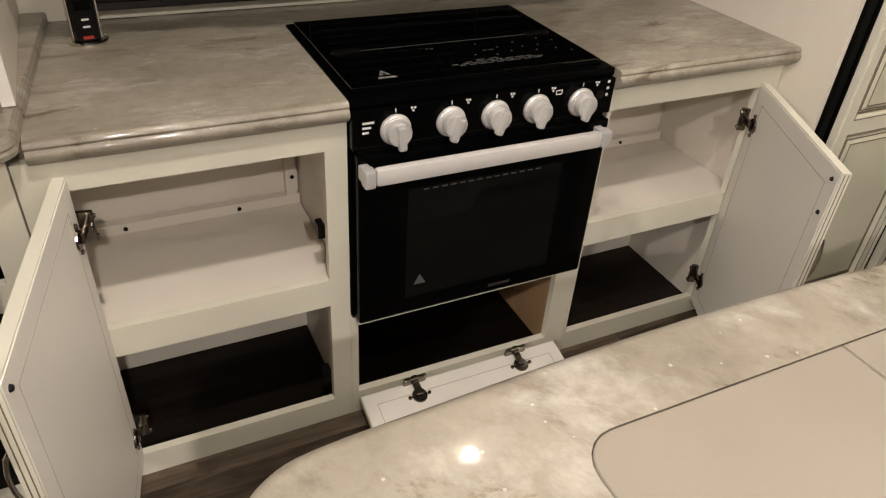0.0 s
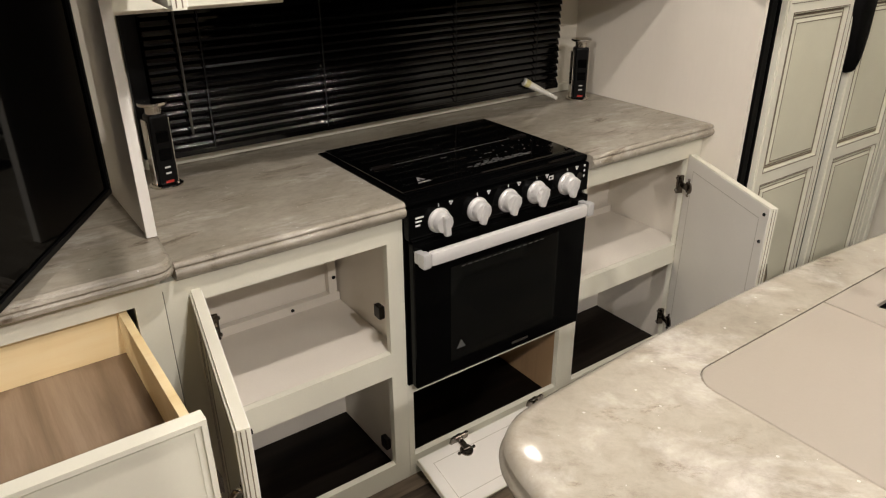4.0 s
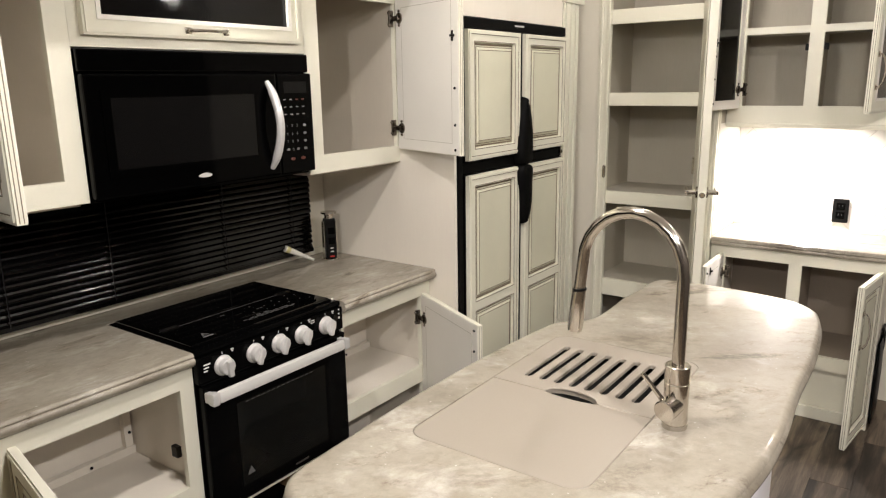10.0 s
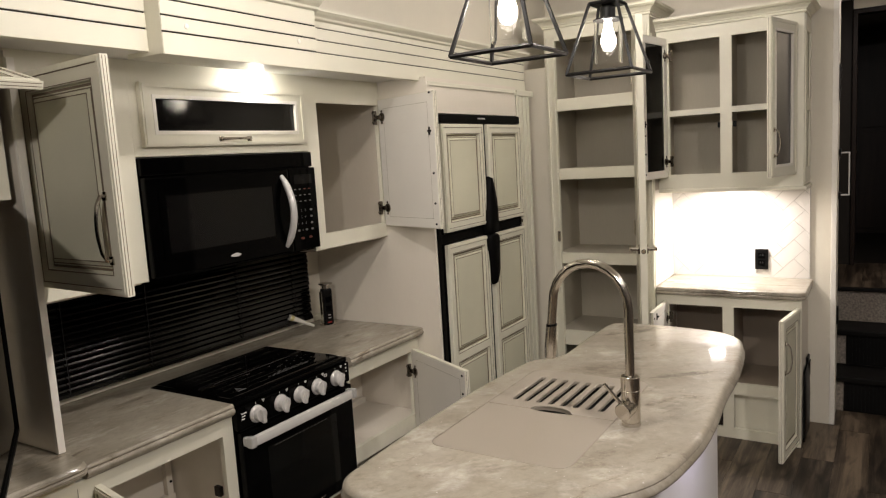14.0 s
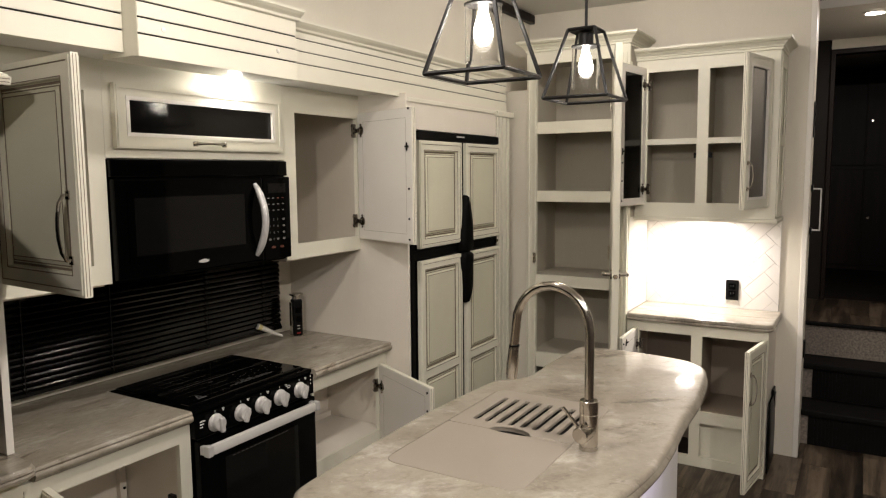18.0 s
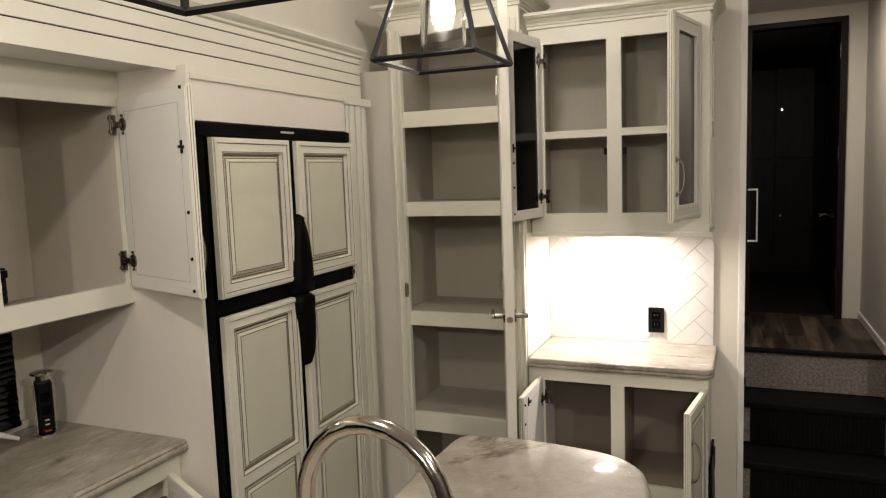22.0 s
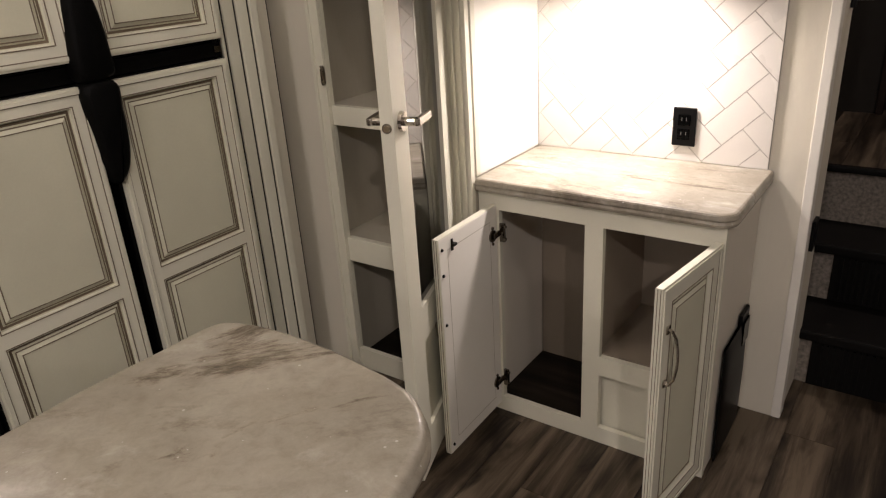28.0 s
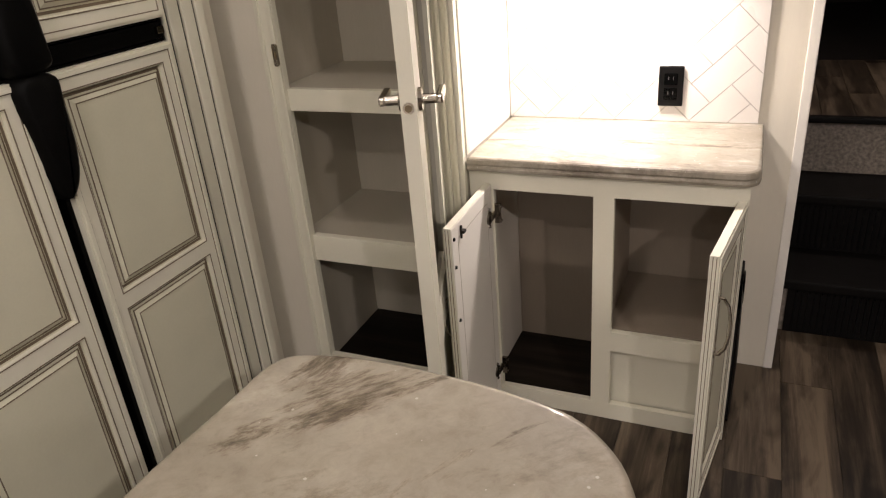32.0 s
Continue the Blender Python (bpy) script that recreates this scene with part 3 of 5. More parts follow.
FLOOR = structure("floor", block(-4.2, 3.80, -2.4, 2.2, -0.10, -0.006), PLANK, "dark brown wood-look vinyl floor", "floor")
structure("ceiling", plate([-4.2, 4.0], [-2.4, 1.50], [], CEILING, CEILING + 0.08), CEIL, "off-white vinyl ceiling", "ceiling").matrix_basis = Matrix(((1, 0, 0, 0), (0, 0, 1, 0), (0, 1, 0, 0), (0, 0, 0, 1)))
# rear and south walls are never in view; their dark colour limits bounce light
structure("wall_rear", block(-4.3, -4.2, -2.4, 2.2, 0, CEILING), UNSEEN_WALL, "unseen rear wall, darkened to cut fill light", "wall")
structure("wall_south", block(-4.2, 3.80, -2.5, -2.4, 0, CEILING), UNSEEN_WALL, "unseen side wall, darkened to cut fill light", "wall")
structure("wall_slide_back", block(-4.2, 3.0, SLIDE_BACK, SLIDE_BACK + 0.08, 0, 2.1), WALL, "beige wall behind the kitchen slide-out", "wall")
structure("wall_slide_top", block(-4.2, WX, 1.50, 1.58, 2.16, CEILING), WALL, "pale wall above the slide-out", "wall")
structure("ceiling_slide", block(-4.2, 2.95, 1.4185, SLIDE_BACK, 2.0345, 2.10), CEIL, "low white ceiling of the slide-out", "ceiling")
structure("wall_slide_end", block(2.895, 2.955, 1.385, SLIDE_BACK, 0, 2.02), WALL, "beige end wall of the slide-out", "wall")
structure("wall_hutch", block(WX, WX + 0.05, CORNER, 1.58, 0, CEILING), WALL, "pale beige wall behind the hutch", "wall")
structure("wall_corner", block(WX + 0.0505, 3.775, CORNER, CORNER + 0.06, 0, CEILING), WALL, "pale end of the wall beside the stairs", "wall")
# next three: hall shadow given as surface colour
structure("wall_hall_left", block(3.7755, 5.30, HALL_L, HALL_L + 0.06, 0, CEILING), HALL_SHADE, "wall beside the stairs, shade put into its colour", "wall")
structure("wall_hall_return", block(3.7755, 3.80, CORNER + 0.0605, HALL_L, 0, CEILING), HALL_SHADE, "back of the wall end, shade put into its colour", "wall")
structure("wall_hall_panel", block(5.205, 5.26, -0.2045, HALL_L - 0.001, FLOOR2, 2.63), HALL_SHADE, "panel beside the bedroom doorway, shade put into its colour", "wall")
structure("wall_hall_right", block(3.80, 5.30, HALL_R - 0.06, HALL_R, 0, CEILING), WALL, "pale wall of the stair hall", "wall")
structure("wall_hall_face", block(3.80, 3.86, -2.4, HALL_R - 0.06, 0, CEILING), WALL, "pale wall beside the stairs", "wall")
structure("ceiling_hall", block(4.0, 5.30, HALL_R, HALL_L, 2.63, 2.68), CEIL, "white ceiling of the stair hall", "ceiling")
structure("wall_hall_end", plate([HALL_R, -0.205], [FLOOR2, 2.63], [(-0.765, -0.215, FLOOR2, 2.545)], 0, 0.06), WALL, "pale wall round the bedroom doorway", "wall").matrix_basis = pose(5.20, 0, 0, 0, 0, 90) @ Matrix.Diagonal((1, -1, 1, 1))
# corner trim where the hutch wall meets the hall
structure("trim_corner", block(WX - 0.004, WX + 0.055, CORNER - 0.006, CORNER + 0.022, 0, CEILING - 0.01, 0.003), BACK_WHITE, "white corner trim", "trim")
structure("trim_ceiling", block(-4.2, WX, 1.462, 1.498, 2.64, CEILING - 0.004, 0.006), DARKWOOD, "dark brown ceiling trim", "trim")
structure("wall_pantry_left", block(PX + 0.004, WX, 1.318, 1.50, 0, 2.16), WALL, "beige wall between fridge and pantry", "wall")

# bedroom beyond the doorway; its lack of light is put into near-black surfaces
structure("floor_bedroom", plate([5.30, 8.2], [-3.2, 1.5], [], FLOOR2 - 0.1, FLOOR2 - 0.004), UNLIT_ROOM, "bedroom floor, darkness of the unlit room put into its colour", "floor").matrix_basis = Matrix(((1, 0, 0, 0), (0, 0, 1, 0), (0, 1, 0, 0), (0, 0, 0, 1)))
structure("wall_bedroom_end", block(8.2, 8.3, -3.2, 1.5, FLOOR2, 2.7), UNLIT_ROOM, "dark bedroom wall", "wall")
structure("wall_bedroom_left", block(5.30, 8.2, 1.5, 1.6, FLOOR2, 2.7), UNLIT_ROOM, "dark bedroom wall", "wall")
structure("wall_bedroom_right", block(5.30, 8.2, -3.3, -3.2, FLOOR2, 2.7), UNLIT_ROOM, "dark bedroom wall", "wall")
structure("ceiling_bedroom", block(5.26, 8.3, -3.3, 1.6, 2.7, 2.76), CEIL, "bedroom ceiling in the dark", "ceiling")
structure("wall_bedroom_near_left", block(5.30, 5.34, -0.135, 1.5, FLOOR2, 2.7), UNLIT_ROOM, "dark bedroom wall", "wall")
structure("wall_bedroom_near_right", block(5.30, 5.34, -3.2, -0.94, FLOOR2, 2.7), UNLIT_ROOM, "dark bedroom wall", "wall")

# doorway casing
casing = bmesh.new()
slab(casing, 5.17, 5.27, -0.775, -0.735, FLOOR2, 2.555, 0.003)
slab(casing, 5.17, 5.27, -0.735, -0.205, 2.52, 2.555, 0.003)
slab(casing, 5.17, 5.27, -0.235, -0.205, FLOOR2, 2.52, 0.003)
door_1 = structure("door_1", casing, DARKWOOD, "espresso wood casing of the open bedroom doorway", "door frame")
for z in (0.95, 1.72, 2.35):
    part("hinge_plate", block(5.172, 5.20, -0.7355, -0.7325, z - 0.045, z + 0.045, 0.001), NICKEL, door_1)
bedroom_door = thing("bedroom_door", "dark espresso door standing open into the bedroom", "door", pose(5.28, -0.735, FLOOR2 + 0.01))
part("door_leaf", block(0, 0.52, -0.036, 0, 0, 1.85, 0.002), DARKWOOD, bedroom_door)
knob = rod(bmesh.new(), (0.46, 0.0, 0.62), (0.46, 0.05, 0.62), 0.012)
rod(knob, (0.46, 0.05, 0.62), (0.36, 0.05, 0.62), 0.008)
part("lever", knob, NICKEL, bedroom_door)
wardrobe = thing("wardrobe", "black wardrobe with small bright knobs in the dark bedroom", "wardrobe", pose(7.2, -0.75, FLOOR2))
part("body", block(0.02, 0.6, -0.5, 0.7, 0, 1.95), DARKWOOD, wardrobe)
for y0 in (-0.5, -0.1, 0.3):
    for z0, z1 in ((0.05, 1.0), (1.04, 1.9)):
        d = part("door", block(0, 0.018, y0 + 0.005, y0 + 0.395, z0, z1, 0.003), DARKWOOD, wardrobe)
        for yy in (0.35,):
            kb = rod(bmesh.new(), (-0.025, y0 + yy, (z0 + z1) / 2), (0, y0 + yy, (z0 + z1) / 2), 0.012, 0.006, 10)
            part("knob", kb, NICKEL, d)

# stairs
STEPS = [(3.755, 0.22), (4.015, 0.445)]
stairs = tagged(new("stairs"), "carpeted stairs with black treads up to the bedroom", "stairs", kind="structure")
for i, (x, z) in enumerate(STEPS):
    nxt = (STEPS + [(4.25, FLOOR2)])[i + 1][0]
    z_low = 0 if i == 0 else STEPS[i - 1][1]
    part("riser", block(x + 0.02, nxt + 0.02, HALL_R + 0.002, HALL_L - 0.002, max(0, z_low - 0.02), z - 0.036), CARPET, stairs)
    part("tread", block(x - 0.012, nxt + 0.02, HALL_R + 0.002, HALL_L - 0.002, z - 0.036, z, 0.008), TREAD, stairs, "black rubber tread")
    grille = bmesh.new()
    slab(grille, x + 0.012, x + 0.02, -0.845, -0.235, z_low + 0.001, z - 0.037)
    vent = part("riser_vent", grille, TREAD, stairs, "black vented riser panel")
    for k in range(29):
        y = -0.830 + k * 0.02
        part("louvre", block(x + 0.005, x + 0.012, y, y + 0.008, z_low + 0.012, z - 0.05), BLACK, vent)
part("riser", block(4.268, 4.301, HALL_R + 0.002, HALL_L - 0.002, STEPS[1][1], FLOOR2 - 0.0205), CARPET, stairs)
part("landing", block(4.302, 5.296, HALL_R + 0.002, HALL_L - 0.002, FLOOR2 - 0.05, FLOOR2 - 0.006), TREAD, stairs)
part("nosing", block(4.235, 4.275, HALL_R + 0.002, HALL_L - 0.002, FLOOR2 - 0.020, FLOOR2 + 0.003, 0.006), TREAD, stairs)
structure("baseboard", block(4.26, 5.19, HALL_R + 0.001, HALL_R + 0.012, FLOOR2 + 0.002, FLOOR2 + 0.05, 0.002), BACK_WHITE, "white baseboard along the landing", "trim")
for z, y, h in ((1.62, 0.0, 0.20),):
    rail = thing("grab_handle", "grey metal grab handle on the corner wall", "handle", pose(3.72, CORNER - 0.002, 1.31))
    bm = slab(bmesh.new(), -0.012, 0.012, -0.056, -0.049, 0.0, 0.25, 0.002)
    for zz in (0.0, 0.242):
        slab(bm, -0.012, 0.012, -0.0495, -0.001, zz, zz + 0.008, 0.002)
    part("bar", bm, STEEL, rail)
    for zz in (0, 0.25):
        part("foot", block(-0.02, 0.02, -0.012, 0.001, zz - 0.02, zz + 0.02, 0.003), BLACK, rail)
sw = thing("light_switch", "black wall switch by the stairs", "switch", pose(3.66, CORNER - 0.001, 1.95))
part("plate", block(-0.035, 0.035, -0.008, 0, -0.1, 0.1, 0.003), BLACK, sw)
for z in (-0.04, 0.02, 0.06):
    part("rocker", block(-0.012, 0.012, -0.013, -0.008, z, z + 0.025, 0.002), BLACK, sw)
sw = thing("wall_outlet", "small black outlet low on the corner wall", "outlet", pose(3.64, CORNER - 0.001, 0.62))
part("plate", block(-0.03, 0.03, -0.012, 0, -0.05, 0.05, 0.003), BLACK, sw)

# ---------------------------------------------------------------- kitchen base units
BASE_DEEP = 0.36
base_l = thing("base_cabinet", "cream base cabinet with its door open and two empty shelves", "cabinet", pose(0.062, KY, 0), "kitchen base cabinets")
carcass(base_l, 0.569, 0.0, 0.815, BASE_DEEP, [(0.065, 0.523, 0.440, 0.755), (0.065, 0.523, 0.068, 0.368)], [(0.424, 0.440)], 0.012, lining=SHELF_WHITE, floor=False, top=False)
part("bottom_panel", block(0.016, 0.553, 0.02, BASE_DEEP - 0.002, 0.0, 0.010), SHADED_PLANK, base_l, "wood-look bottom, cabinet shade put into its colour")
part("batten", block(0.016, 0.552, BASE_DEEP - 0.024, BASE_DEEP - 0.002, 0.441, 0.468), SHELF_WHITE, base_l)
part("batten", block(0.520, 0.545, BASE_DEEP - 0.024, BASE_DEEP - 0.002, 0.469, 0.80), SHELF_WHITE, base_l)
door = leaf("door", 0.485, 0.715, base_l, pose(0.074, -0.002, 0.068, 0, 0, -100), 1, "raised", (0.09, 0.61), (0.445, 0.50, 0.13), ((0.465, 0.03), (0.465, 0.69)))
for z in (0.55, 0.12):
    bm = slab(bmesh.new(), -0.010, 0.006, 0.0, 0.03, z - 0.018, z + 0.018, 0.003)
    part("catch_plate", bm, CATCH, base_l, "", pose(0.521, 0.03, 0))
for x, z in ((0.14, 0.455), (0.40, 0.455), (0.535, 0.52)):
    bumper(base_l, pose(x, BASE_DEEP - 0.028, z))

base_r = thing("base_cabinet", "cream base cabinet beside the fridge, its door open, shelves empty", "cabinet", pose(1.258, KY, 0), "kitchen base cabinets")
carcass(base_r, 0.540, 0.0, 0.815, BASE_DEEP, [(0.012, 0.478, 0.437, 0.748), (0.012, 0.478, 0.065, 0.366)], [(0.421, 0.437)], lining=SHELF_WHITE, floor=False, top=False)
part("bottom_panel", block(0.016, 0.524, 0.02, BASE_DEEP - 0.002, 0.0, 0.010), SHADED_PLANK, base_r, "wood-look bottom, cabinet shade put into its colour")
part("batten", block(0.016, 0.52, BASE_DEEP - 0.024, BASE_DEEP - 0.002, 0.438, 0.464), SHELF_WHITE, base_r)
for x, z in ((0.12, 0.452), (0.36, 0.452), (0.228, 0.66)):
    bumper(base_r, pose(x, BASE_DEEP - 0.028, z))
part("batten", block(0.215, 0.240, BASE_DEEP - 0.024, BASE_DEEP - 0.002, 0.465, 0.80), SHELF_WHITE, base_r)
leaf("door", 0.475, 0.705, base_r, pose(0.480, -0.002, 0.055, 0, 0, 63), -1, "flat", (0.09, 0.60), (0.435, 0.47, 0.13), ((0.452, 0.68), (0.452, 0.60), (0.452, 0.36)), catch=(0.435, 0.30))
for z in (0.52, 0.12):
    part("catch_plate", slab(bmesh.new(), 0.0, 0.014, 0.03, 0.055, z - 0.016, z + 0.016, 0.003), CATCH, base_r, "", pose(0.014, 0, 0))

kick = thing("plinth_cabinet", "cream plinth under the range with a fold-down storage door", "cabinet", pose(0.6315, KY, 0), "kitchen base cabinets")
part("face_frame", plate([0, 0.626], [0.0, 0.316], [(0.018, 0.568, 0.070, 0.290)], 0, 0.019), CREAM, kick)
part("side_panel", block(0.003, 0.015, 0.02, 0.578, 0.003, 0.31), SHELF_WHITE, kick)
part("side_panel", block(0.588, 0.60, 0.02, 0.578, 0.003, 0.31), RAW, kick, "raw brown board side")
part("bottom_panel", block(0.016, 0.587, 0.02, 0.578, 0.0, 0.010), SHADED_PLANK, kick)
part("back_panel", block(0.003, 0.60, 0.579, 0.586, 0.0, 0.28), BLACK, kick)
flap = leaf("drop_door", 0.195, 0.575, kick, Matrix(((0, 0, -1, 0.592), (-0.965, -0.262, 0, -0.012), (-0.262, 0.965, 0, 0.060), (0, 0, 0, 1))), 1, "flat", (), (0.15, 0.29, 0.11), ((0.18, 0.04), (0.18, 0.53)), stile=0.045)
for x in (0.13, 0.43):
    cup_hinge(flap, pose(0.012, 0.002, x))

# ---------------------------------------------------------------- range
rng = thing("range", "black gas range with glass top, five silver knobs and oven", "range", pose(0.634, KY - 0.012, 0))
W = 0.610
part("body", block(0.002, W - 0.002, 0.012, 0.45, 0.318, 0.840), BLACK_GLOSS, rng)
part("cooktop", block(0.0, W, -0.004, 0.462, 0.8405, 0.860, 0.006), BLACK_GLOSS, rng, "black enamel rim")
top = part("glass_cover", block(0.016, W - 0.016, 0.036, 0.446, 0.8605, 0.868, 0.003), COOK_GLASS, rng, "black glass cooktop cover")
part("fold_gap", block(0.034, W - 0.034, 0.2210, 0.2225, 0.8683, 0.8688), FAINT_PRINT, top, "fold between the halves of the cover")
for x in (0.040, W - 0.100):
    part("fold_hinge", slab(bmesh.new(), x, x + 0.060, 0.212, 0.232, 0.8683, 0.8715, 0.001), CATCH, top, "small grey hinge plate")
part("front_lip", slab(bmesh.new(), 0.018, W - 0.018, 0.026, 0.0355, 0.8603, 0.8655, 0.002), BLACK_GLOSS, top, "bright front lip of the cover")
# thin ribs added to imitate the blind slats mirrored in the glass
for k in range(9):
    part("ridge", block(0.045, 0.25 + 0.05 * ((k * 5) % 3), 0.070 + 0.042 * k, 0.0755 + 0.042 * k, 0.8683, 0.8700, 0.0008), COOK_GLASS, top, "added rib imitating a blind slat's reflection")
for x0, y0, w_ in ((0.27, 0.080, 0.20), (0.255, 0.087, 0.23), (0.29, 0.094, 0.17), (0.32, 0.102, 0.06), (0.36, 0.150, 0.03), (0.24, 0.19, 0.02)):
    n_ = max(2, int(w_ / 0.022))
    for k in range(n_):
        part("print_bar", block(x0 + k * w_ / n_, x0 + (k + 0.62 + 0.25 * ((k * 7) % 3) / 2) * w_ / n_, y0, y0 + 0.0030, 0.8684, 0.8688), FAINT_PRINT, top)
for x0, y0 in ((0.36, 0.19), (0.40, 0.16), (0.45, 0.18), (0.50, 0.15), (0.52, 0.19), (0.48, 0.12), (0.53, 0.12), (0.33, 0.13), (0.42, 0.13), (0.55, 0.17), (0.56, 0.10), (0.38, 0.12), (0.46, 0.15)):
    part("print_dot", block(x0, x0 + 0.004, y0, y0 + 0.004, 0.8684, 0.8688), FAINT_PRINT, top)
warn = bmesh.new()
for p in ((0.080, 0.062), (0.122, 0.062), (0.101, 0.104)):
    warn.verts.new((*p, 0.8686))
warn.faces.new(warn.verts)
warn_mark = part("warning_mark", warn, INK_GREY, top, "grey warning triangle")
part("print_bar", block(0.0975, 0.1045, 0.070, 0.090, 0.8687, 0.8690), BLACK, warn_mark)
panel = part("control_panel", slab(bmesh.new(), 0.0, W, -0.012, 0.012, 0.757, 0.8395, 0.004), BLACK_GLOSS, rng, "glossy black control panel")
KNOBS = [0.088, 0.208, 0.310, 0.410, 0.523]
for i, x in enumerate(KNOBS):
    k = lathe([(0.032, 0.0), (0.0325, 0.003), (0.031, 0.007), (0.0285, 0.009), (0.0285, 0.012), (0.0265, 0.013), (0.0255, 0.026), (0.0235, 0.030), (0.0, 0.0305)], 28)
    kn = soft(part("knob", k, KNOB, panel, "round silver knob", pose(x, -0.0125, 0.794, 90, 0, 0)), 35)
    gb = slab(bmesh.new(), -0.0085, 0.0085, -0.030, 0.022, 0.028, 0.043, 0.005)
    part("grip", gb, KNOB, kn, "", pose(0, 0, 0, 0, 0, -18 if i else 4))
    part("index", block(-0.001, 0.001, 0.036, 0.044, 0.0005, 0.0008), INK, kn)
    for a, b in ((0.034, 0.041), (0.0405, 0.0405), (0.0372, 0.035)):
        part("print_dot", lathe([(0.0027, 0.0002), (0.0027, 0.0006), (0.0, 0.0006)], 10), INK, kn, "", pose(a, b, 0))
for k, wl in enumerate((0.024, 0.018, 0.013)):
    part("print_bar", block(0.020, 0.020 + wl, -0.0128, -0.0122, 0.812 - 0.010 * k, 0.8165 - 0.010 * k), INK, panel)
part("print_ring", plate([0.455, 0.471], [0.818, 0.829], [(0.4572, 0.4688, 0.8202, 0.8268)], -0.0128, -0.0122), INK, panel, "white framed symbol")
part("igniter_ring", lathe([(0.0095, 0.0), (0.0105, 0.002), (0.0, 0.0025)], 18), CATCH, panel, "round igniter button", pose(0.572, -0.0122, 0.806, 90, 0, 0))
for z in (0.83, 0.815, 0.80):
    part("print_dot", block(0.588, 0.594, -0.0128, -0.0122, z, z + 0.006), INK, panel)
oven = part("oven_door", slab(bmesh.new(), 0.006, W - 0.006, -0.024, 0.010, 0.324, 0.748, 0.006), BLACK_GLOSS, rng, "black oven door")
part("window", block(0.115, W - 0.115, -0.0255, -0.0245, 0.372, 0.660, 0.0), OVEN_GLASS, oven, "dark oven window")
part("print_bar", block(0.335, 0.395, -0.0262, -0.0256, 0.343, 0.351), GREYPANE, oven)
for k in range(14):
    part("print_bar", block(0.150 + k * 0.021, 0.163 + k * 0.021, -0.0262, -0.0256, 0.652, 0.655), FAINT_PRINT, oven)
mark = bmesh.new()
for p in ((0.135, 0.405), (0.165, 0.405), (0.150, 0.432)):
    mark.verts.new((p[0], -0.0258, p[1]))
mark.faces.new(mark.verts)
part("warning_mark", mark, FAINT_PRINT, oven)
part("vent_strip", block(0.014, W - 0.012, -0.004, 0.010, 0.7485, 0.7565), BLACK, rng)
handle = soft(part("handle", slab(bmesh.new(), 0.030, 0.562, -0.066, -0.044, 0.701, 0.738, 0.009), STEEL, oven, "thick pale steel handle bar"), 30)
for x in (0.006, 0.5625):
    part("end_cap", slab(bmesh.new(), x, x + 0.0235, -0.0675, -0.040, 0.700, 0.739, 0.005), HANDLE_GREY, handle, "grey end cap of the bar")
    part("bracket", slab(bmesh.new(), x + 0.001, x + 0.021, -0.0405, -0.022, 0.704, 0.735, 0.003), HANDLE_GREY, handle)

# ---------------------------------------------------------------- kitchen worktop
FLAT = Matrix(((1, 0, 0, 0), (0, 0, 1, 0), (0, -1, 0, 0), (0, 0, 0, 1)))


def flat_plate(xs, ys, holes, z0, z1):
    """A lying board with rectangular holes (x0, x1, y0, y1)."""
    bm = plate(xs, ys, holes, -z1, -z0)
    bm.transform(FLAT)
    return bm


worktop = tagged(part("worktop", flat_plate([0.090, 1.797], [KY - 0.026, SLIDE_BACK - 0.004], [(0.090, 0.632, KY - 0.026, KY - 0.008), (0.632, 1.2455, KY - 0.026, 1.950)], 0.8160, 0.8575), STONE), "grey-brown streaked laminate worktop round the range", "worktop")


def nosing(bm, x0, x1, y, z):
    """A stepped rounded front edge along x."""
    prof = [(0, 0.0), (-0.004, -0.001), (-0.0075, -0.004), (-0.009, -0.009), (-0.007, -0.012), (-0.0065, -0.0135), (-0.011, -0.016), (-0.014, -0.021), (-0.0135, -0.027), (-0.010, -0.034), (0.0, -0.042)]
    ends = [[bm.verts.new((x, y + a, z + b)) for a, b in prof] for x in (x0, x1)]
    for i in range(len(prof) - 1):
        bm.faces.new((ends[0][i], ends[0][i + 1], ends[1][i + 1], ends[1][i]))
    for e in ends:
        bm.faces.new(e)
    return bm


for x0, x1, y_ in ((0.0905, 0.6315, KY - 0.0085), (1.246, 1.7965, KY - 0.0265)):
    soft(part("edge", nosing(bmesh.new(), x0, x1, y_, 0.8575), STONE, worktop, "rounded double edge"), 50)
o = part("upstand", block(0.20, 1.795, SLIDE_BACK - 0.020, SLIDE_BACK - 0.002, 0.859, 0.888, 0.003), CREAM, worktop, "cream sill strip")

# ---------------------------------------------------------------- window blind
window = tagged(part("window_1", plate([0.20, 1.68], [0.889, 1.42], [(0.24, 1.64, 0.91, 1.40)], SLIDE_BACK - 0.022, SLIDE_BACK - 0.003), BLACK), "black framed window behind the blind", "window", kind="structure")
part("pane", block(0.24, 1.64, SLIDE_BACK - 0.010, SLIDE_BACK - 0.006, 0.91, 1.40), BLACK_GLASS, window)
blind = thing("window_blind", "closed black slatted blind over the worktop", "blind", pose(0.235, SLIDE_BACK - 0.055, 0.892))
BW = 1.42
part("headrail", block(0, BW, -0.015, 0.02, 0.500, 0.525, 0.002), BLACK, blind)
slat_bm = bmesh.new()
prof = [(-0.0165, 0.0015), (-0.010, 0.0038), (-0.003, 0.0046), (0.004, 0.0040), (0.011, 0.0018), (0.0155, 0.0)]
lo = [[slat_bm.verts.new((x, a, b)) for a, b in prof] for x in (0.004, BW - 0.004)]
